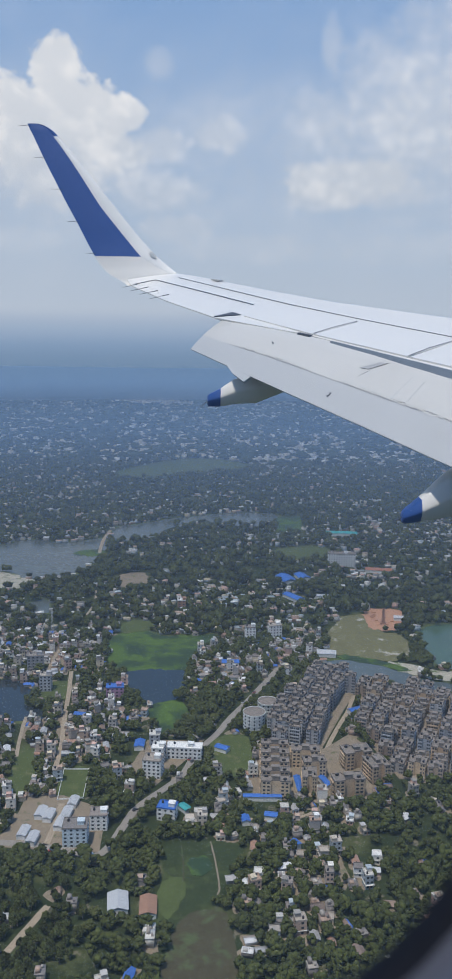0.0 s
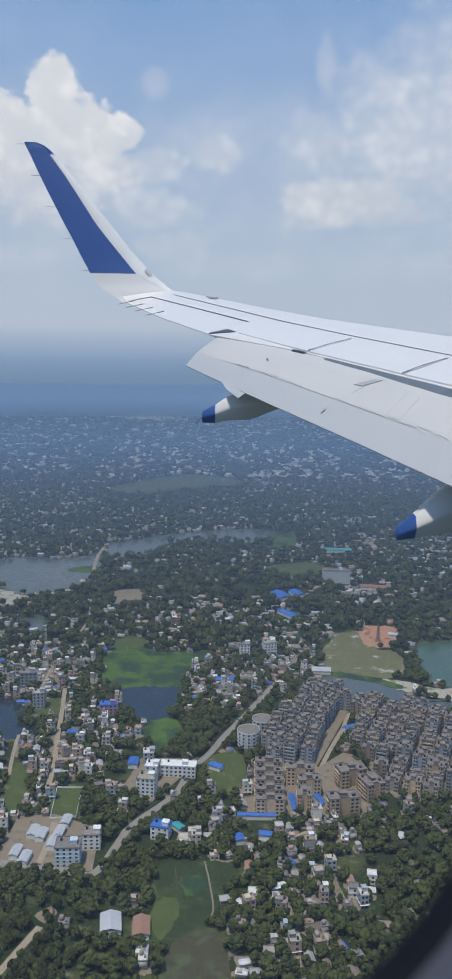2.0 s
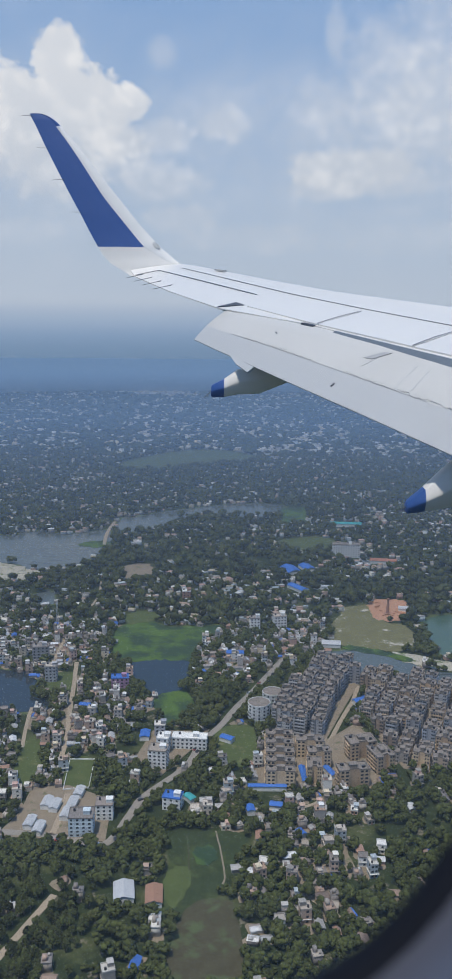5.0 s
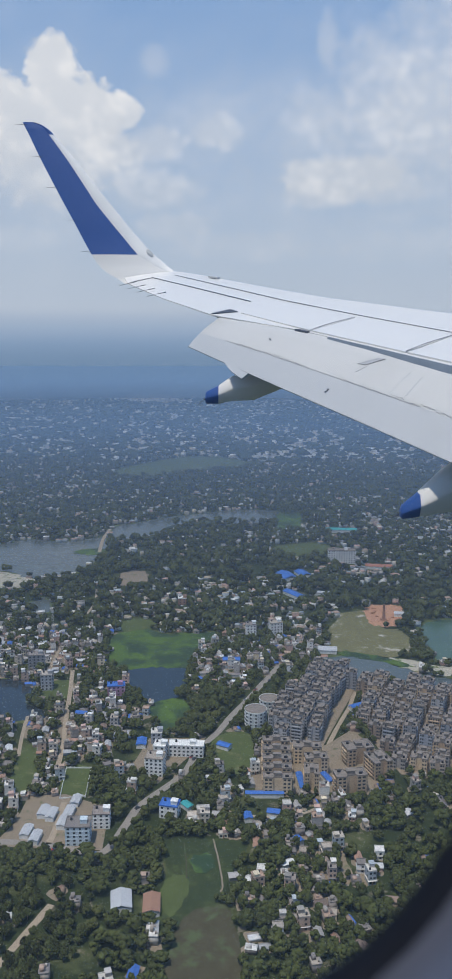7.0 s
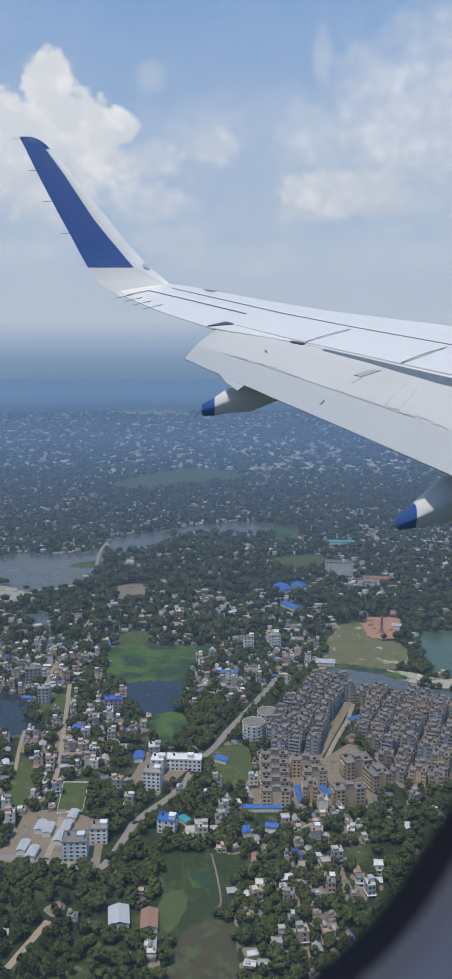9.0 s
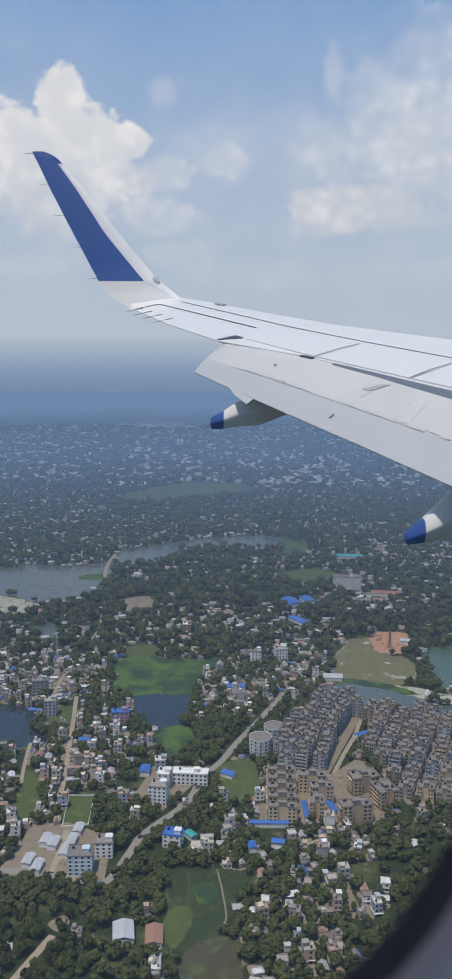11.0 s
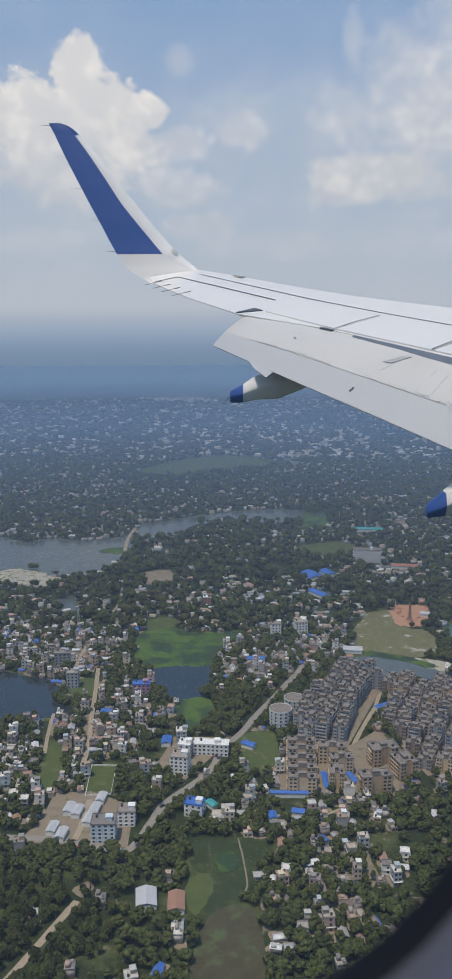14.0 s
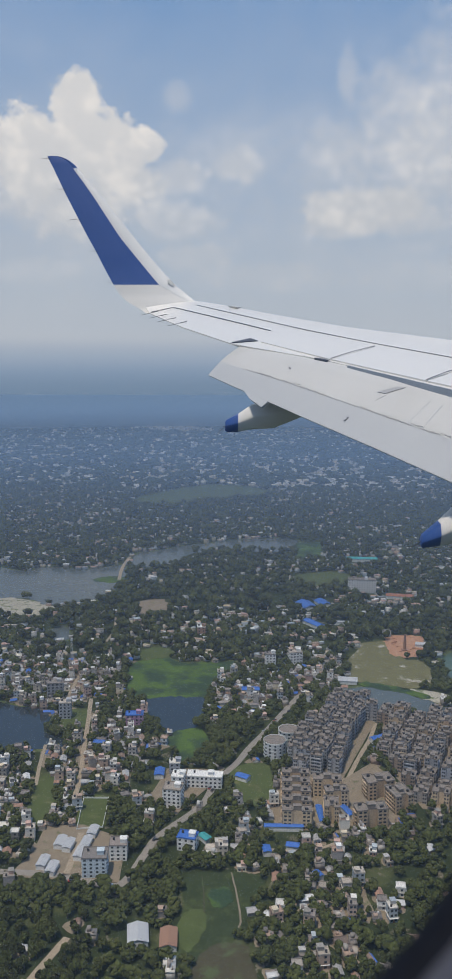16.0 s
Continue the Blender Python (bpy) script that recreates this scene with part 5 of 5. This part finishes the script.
for x in (-1.25, 1.25):
    for y in (-0.8, 0.8):
        solid("wheel", *loft([[(x + 0.32 * math.cos(k * 0.7854), yy, 0.32 + 0.32 * math.sin(k * 0.7854)) for k in range(8)] for yy in (y - 0.1, y + 0.1)]), TYRE, car)
for x, y, a in ((-25, 571, 62), (-27, 574, 60), (37, 709, 55), (43, 718, 55), (-34, 550, 60), (-82, 459, 10), (-106, 462, 5), (14, 670, 60), (24, 690, 58), (-60, 507, 40)):
    copy_thing(car, pose(x, y, 0.43, 0, 0, a))
for o in (*car.children_recursive, car):
    bpy.data.objects.remove(o)

# fenced lawn: a low wall with posts
fence = thing("lawn_wall", "low pale wall round a lawn", "wall", (0, 0, 0))
for (x0, y0), (x1, y1) in zip(PARK, PARK[1:] + PARK[:1]):
    n_post = max(2, int(math.hypot(x1 - x0, y1 - y0) / 3))
    solid("wall_panel", *ribbon([(x0, y0, 0.0), (x1, y1, 0.0)], 0.25, (y1 - y0, x0 - x1, 0), (0, 0, 1.2)), CREAM, fence)
    for k in range(n_post):
        px, py = x0 + (x1 - x0) * k / n_post, y0 + (y1 - y0) * k / n_post
        solid("post", *boxed(px - 0.22, py - 0.22, 0, px + 0.22, py + 0.22, 1.5), CREAM, fence)

# ---- what nobody could count: far houses and woods, each one mesh ----
def scattered_mesh(name, verts, faces, at, size, turn, material, label, category):
    """Copies of one small shape joined into a single mesh. at: n x 3, size: n x 3."""
    v, f = np.array(verts, np.float32), np.array(faces, np.int32)
    n, c, s = len(at), np.cos(turn)[:, None], np.sin(turn)[:, None]
    q = v[None] * size[:, None, :]
    p = np.stack([q[..., 0] * c - q[..., 1] * s, q[..., 0] * s + q[..., 1] * c, q[..., 2]], -1) + at[:, None, :]
    k = f.shape[1]
    loops = (f[None] + (np.arange(n) * len(v))[:, None, None]).reshape(-1)
    me = bpy.data.meshes.new(name)
    me.vertices.add(n * len(v))
    me.vertices.foreach_set("co", p.astype(np.float32).reshape(-1))
    me.loops.add(len(loops))
    me.loops.foreach_set("vertex_index", loops.astype(np.int32))
    me.polygons.add(n * len(f))
    me.polygons.foreach_set("loop_start", np.arange(0, len(loops), k, dtype=np.int32))
    me.update(calc_edges=True)
    me.materials.append(material)
    return tagged(new(name, me), label, category, kind="stuff")


def small_houses(xy, seed):
    """Low houses that crowd between the others: flat-roofed ones and ones under sheet roofs."""
    r = np.random.RandomState(seed)
    n = len(xy)
    kind = r.rand(n) < 0.5
    turn = r.choice([0, 1.571], n) + r.normal(0.1, 0.16, n)
    flat_v, flat_f = joined(boxed(-0.5, -0.5, 0, 0.5, 0.5, 0.92), boxed(-0.54, -0.54, 0.92, 0.54, 0.54, 0.985), boxed(-0.40, -0.05, 0.98, -0.02, 0.40, 1.42), boxed(0.15, -0.3, 0.98, 0.34, -0.1, 1.2))
    a = xy[kind]
    size = np.c_[r.uniform(3.4, 6.4, len(a)), r.uniform(3.8, 7.0, len(a)), r.choice([3.1, 3.2, 3.3, 6.1, 6.3], len(a))]
    scattered_mesh("small_houses", flat_v, flat_f, np.c_[a, np.zeros(len(a))], size, turn[kind], ROOFS, "small flat-roofed plastered houses among trees", "houses")
    b = xy[~kind]
    size = np.c_[r.uniform(3.0, 5.4, len(b)), r.uniform(4.2, 8.2, len(b)), r.uniform(2.8, 4.0, len(b))]
    wall_v, wall_f = boxed(-0.45, -0.46, 0, 0.45, 0.46, 0.72)
    scattered_mesh("hut_walls", wall_v, wall_f, np.c_[b, np.zeros(len(b))], size, turn[~kind], WALLS, "low plastered hut walls", "huts")
    for side in (-1, 1):
        roof_v = [(0, -0.5, 1.0), (0, 0.5, 1.0), (0.56 * side, 0.5, 0.66), (0.56 * side, -0.5, 0.66), (0, -0.5, 1.03), (0, 0.5, 1.03), (0.56 * side, 0.5, 0.69), (0.56 * side, -0.5, 0.69)]
        roof_f = [(4, 5, 6, 7), (0, 3, 2, 1), (0, 1, 5, 4), (1, 2, 6, 5), (2, 3, 7, 6), (3, 0, 4, 7)]
        scattered_mesh("hut_roofs", roof_v, roof_f, np.c_[b, np.zeros(len(b))], size, turn[~kind], SHEETS, "weathered sheet roofs of low huts", "huts")


spare = np.array([(x, y) for x in np.arange(-330, 330, 6.6) for y in np.arange(320, 830, 6.6)])
spare = spare + rs.uniform(-2.2, 2.2, spare.shape)
spare = spare[np.abs(spare[:, 0]) < spare[:, 1] * 0.33 + 12]
odds = np.clip(0.03 + 0.75 * crowded(spare) + (town(spare, 0.016, 2.0) - 0.5) * 0.8, 0.015, 0.75)
odds *= 0.8
odds[spare[:, 1] < 520] *= 0.45
odds[(spare[:, 0] < -5) & (spare[:, 1] < 452)] = 0.02
spare = spare[(rs.rand(len(spare)) < odds) & free(spare, 4.0, True, 1.2)]
small_houses(spare, 21)
for x, y in spare:
    stand(x, y, 2.2)
cells = np.r_[cells, spare]

pad_v = [((0.8 + 0.35 * math.sin(3.1 * k)) * math.cos(k * 0.6283), (0.8 + 0.35 * math.cos(5.3 * k)) * math.sin(k * 0.6283), 0.0) for k in range(10)] + [(0, 0, 0.0)]
pads_at = np.c_[cells + rs.uniform(-2.5, 2.5, cells.shape), rs.uniform(0.04, 0.095, len(cells))]
scattered_mesh("yards", pad_v, [(k, (k + 1) % 10, 10) for k in range(10)], pads_at, np.c_[rs.uniform(4, 8.5, len(cells)), rs.uniform(4, 8.5, len(cells)), np.ones(len(cells))], rs.uniform(0, 6.28, len(cells)), EARTH, "beaten earth yards round houses", "yards")


def crown(clumps, seed, spread=1.0):
    """A crown of uneven leaf clumps, about one metre across each way, standing on z = 0."""
    r = random.Random(seed)
    verts, faces = [], []
    for _ in range(clumps):
        a, t = r.uniform(0, 2 * math.pi), r.uniform(-0.5, 1.0)
        d = math.sqrt(max(0.0, 1 - t * t)) * r.uniform(0.45, 1.0) * 0.36 * spread
        c = Vector((d * math.cos(a), d * math.sin(a), 0.62 + 0.30 * t * r.uniform(0.7, 1.0)))
        s = r.uniform(0.5, 1.15) * 0.9 / clumps**0.42
        turn = Euler((r.uniform(0, 6), r.uniform(0, 6), r.uniform(0, 6))).to_matrix()
        k = len(verts)
        for d3 in ((1, 0, 0), (-1, 0, 0), (0, 1, 0), (0, -1, 0), (0, 0, 1), (0, 0, -1)):
            verts.append(tuple(c + turn @ Vector(d3) * s * r.uniform(0.6, 1.25)))
        faces += [tuple(k + i for i in q) for q in ((0, 2, 4), (2, 1, 4), (1, 3, 4), (3, 0, 4), (2, 0, 5), (1, 2, 5), (3, 1, 5), (0, 3, 5))]
    return verts, faces


def trees_at(xy, low, high, seed):
    r = np.random.RandomState(seed)
    h = r.uniform(low, high, len(xy)) * r.choice([0.7, 1.0, 1.0, 1.25], len(xy))
    w = h * r.uniform(0.8, 1.25, len(xy))
    return np.c_[xy, np.zeros(len(xy))], np.c_[w, w * r.uniform(0.85, 1.15, len(xy)), h], r.uniform(0, 6.28, len(xy))


def grove(x0, x1, y0, y1, step, seed, share):
    r = np.random.RandomState(seed)
    xy = np.array([(x, y) for x in np.arange(x0, x1, step) for y in np.arange(y0, y1, step)])
    xy = xy + r.uniform(-0.5, 0.5, xy.shape) * step
    green = town(xy, 0.02, 7.0)
    return xy[r.rand(len(xy)) < np.clip(share + (green - 0.5) * 1.6, 0.08, 0.97)]


near = grove(-330, 330, 300, 830, 4.5, 11, 0.76)
near = near[np.abs(near[:, 0]) < near[:, 1] * 0.33 + 15]
near = near[free(near, 5.2, True, 1.2)]
first = near[:, 1] < 430
first &= np.cumsum(first) <= 260
TREES = []
for k in range(6):
    tree = thing("tree", "broad-leaved tree with dense dark green crown", "tree", (0, 0, -100), group="woods")
    limbs = [rod((0, 0, 0), (0.05, 0, 4.6), 0.28, 7)] + [rod((0.03, 0, 3.0), (1.6 * math.cos(a), 1.6 * math.sin(a), 5.4), 0.12, 5) for a in (0.4 + k, 2.5 + k, 4.4 + k)]
    solid("trunk", *joined(*limbs), BARK, tree)
    cv, cf = crown(46, 40 + k)
    solid("crown", [(x * 6.2, y * 6.2, z * 7.2) for x, y, z in cv], cf, LEAF, tree)
    TREES.append(tree)
for x, y in near[first]:
    s = pick.uniform(0.7, 1.25)
    copy_thing(pick.choice(TREES), pose(x, y, 0, 0, 0, pick.uniform(0, 360)) @ Matrix.Diagonal((s, s, s * pick.uniform(0.85, 1.1), 1)))
for tree in TREES:
    for o in (*tree.children_recursive, tree):
        bpy.data.objects.remove(o)
rest = near[~first]
for k in range(5):
    scattered_mesh("woods", *crown(20, 60 + k), *trees_at(rest[k::5], 4.6, 8.2, k), LEAF, "dense broad-leaved trees between houses", "trees")

mid = grove(-680, 680, 830, 1900, 7.4, 12, 0.66)
mid = mid[np.abs(mid[:, 0]) < mid[:, 1] * 0.31 + 30]
mid = mid[free(mid, 4.0, True, 2.0)]
for k in range(3):
    scattered_mesh("woods", *crown(8, 80 + k), *trees_at(mid[k::3], 6.0, 10.0, 20 + k), LEAF, "trees among distant houses", "trees")
for y0, y1, step, big_by, seed in ((1900, 3800, 17.0, 1.8, 13), (3800, 5150, 24.0, 2.6, 14)):
    far = grove(-1700, 1700, y0, y1, step, seed, 0.55) if y0 > 3000 else grove(-1300, 1300, y0, y1, step, seed, 0.55)
    far = far[(np.abs(far[:, 0]) < far[:, 1] * 0.31 + 60) & ~inside(far, OPEN[13]) & ~inside(far, OPEN[22]) & ~inside(far, OPEN[23])]
    far_at, far_size, far_turn = trees_at(far, 9.0, 14.0, 31)
    scattered_mesh("far_woods", *crown(5, 91, 1.3), far_at, far_size * np.array([big_by, big_by, 0.8 if y0 < 3000 else 1.1]), far_turn, LEAF_FAR, "far hazy woods", "woods")

BOX_V, BOX_F = joined(boxed(-0.5, -0.5, 0, 0.5, 0.5, 0.93), boxed(-0.54, -0.54, 0.93, 0.54, 0.54, 1.0))


# far walls brightened in their colour to stand out through the haze sheet
FAR_WALLS = pieces("brightened_far_walls", [(0.78, 0.75, 0.70), (0.55, 0.50, 0.43), (0.80, 0.79, 0.77), (0.62, 0.52, 0.38), (0.45, 0.42, 0.39), (0.72, 0.66, 0.55)], 0.85, 0.2, 0.4)


def far_houses(name, x, y0, y1, step, seed, share, low, high, label, tall=1.0):
    r = np.random.RandomState(seed)
    xy = np.array([(a, b) for a in np.arange(-x, x, step) for b in np.arange(y0, y1, step)])
    xy = xy + r.uniform(-0.45, 0.45, xy.shape) * step
    xy = xy[np.abs(xy[:, 0]) < xy[:, 1] * 0.31 + 30]
    t = town(xy, 0.0034, 3.0) * 0.75 + town(xy, 0.014, 5.0) * 0.25 + 0.35 * crowded(xy)
    xy = xy[r.rand(len(xy)) < np.clip(share + (t - 0.5) * 2.0, 0.02, 0.85)]
    xy = xy[free(xy, 5.0, True, 3.0)] if y1 < 2000 else xy[~inside(xy, OPEN[13])]
    n = len(xy)
    size = np.c_[r.uniform(low, high * 1.35, n), r.uniform(low, high, n), r.choice([3.0, 3.2, 3.4, 3.6, 6.2, 6.5], n) * tall]
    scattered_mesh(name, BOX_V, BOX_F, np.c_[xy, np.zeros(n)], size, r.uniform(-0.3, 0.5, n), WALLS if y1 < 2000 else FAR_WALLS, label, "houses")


far_houses("town_houses", 680, 830, 1900, 8.6, 51, 0.38, 3.0, 6.6, "flat-roofed houses of a distant town")
far_houses("far_town_houses", 1250, 1900, 3700, 12.0, 52, 0.44, 4.5, 10.0, "pale houses of a far hazy town", 1.6)
far_houses("far_town_houses", 1650, 3700, 5100, 21.0, 53, 0.40, 7.0, 17.0, "pale blocks of a far hazy town", 3.2)
for k in range(22):
    q = solid("tower_block", *joined(boxed(-8, -6, 0, 8, 6, 34), boxed(-3, -3, 34, 3, 3, 38)), CREAM)
    q.matrix_world = pose(-950 + 13 * k + pick.uniform(-40, 40), 4230 + 17 * k + pick.uniform(-100, 100), 0, 0, 0, pick.uniform(-15, 15))
    tagged(q, "far white apartment tower in haze", "tower block", "far towers")
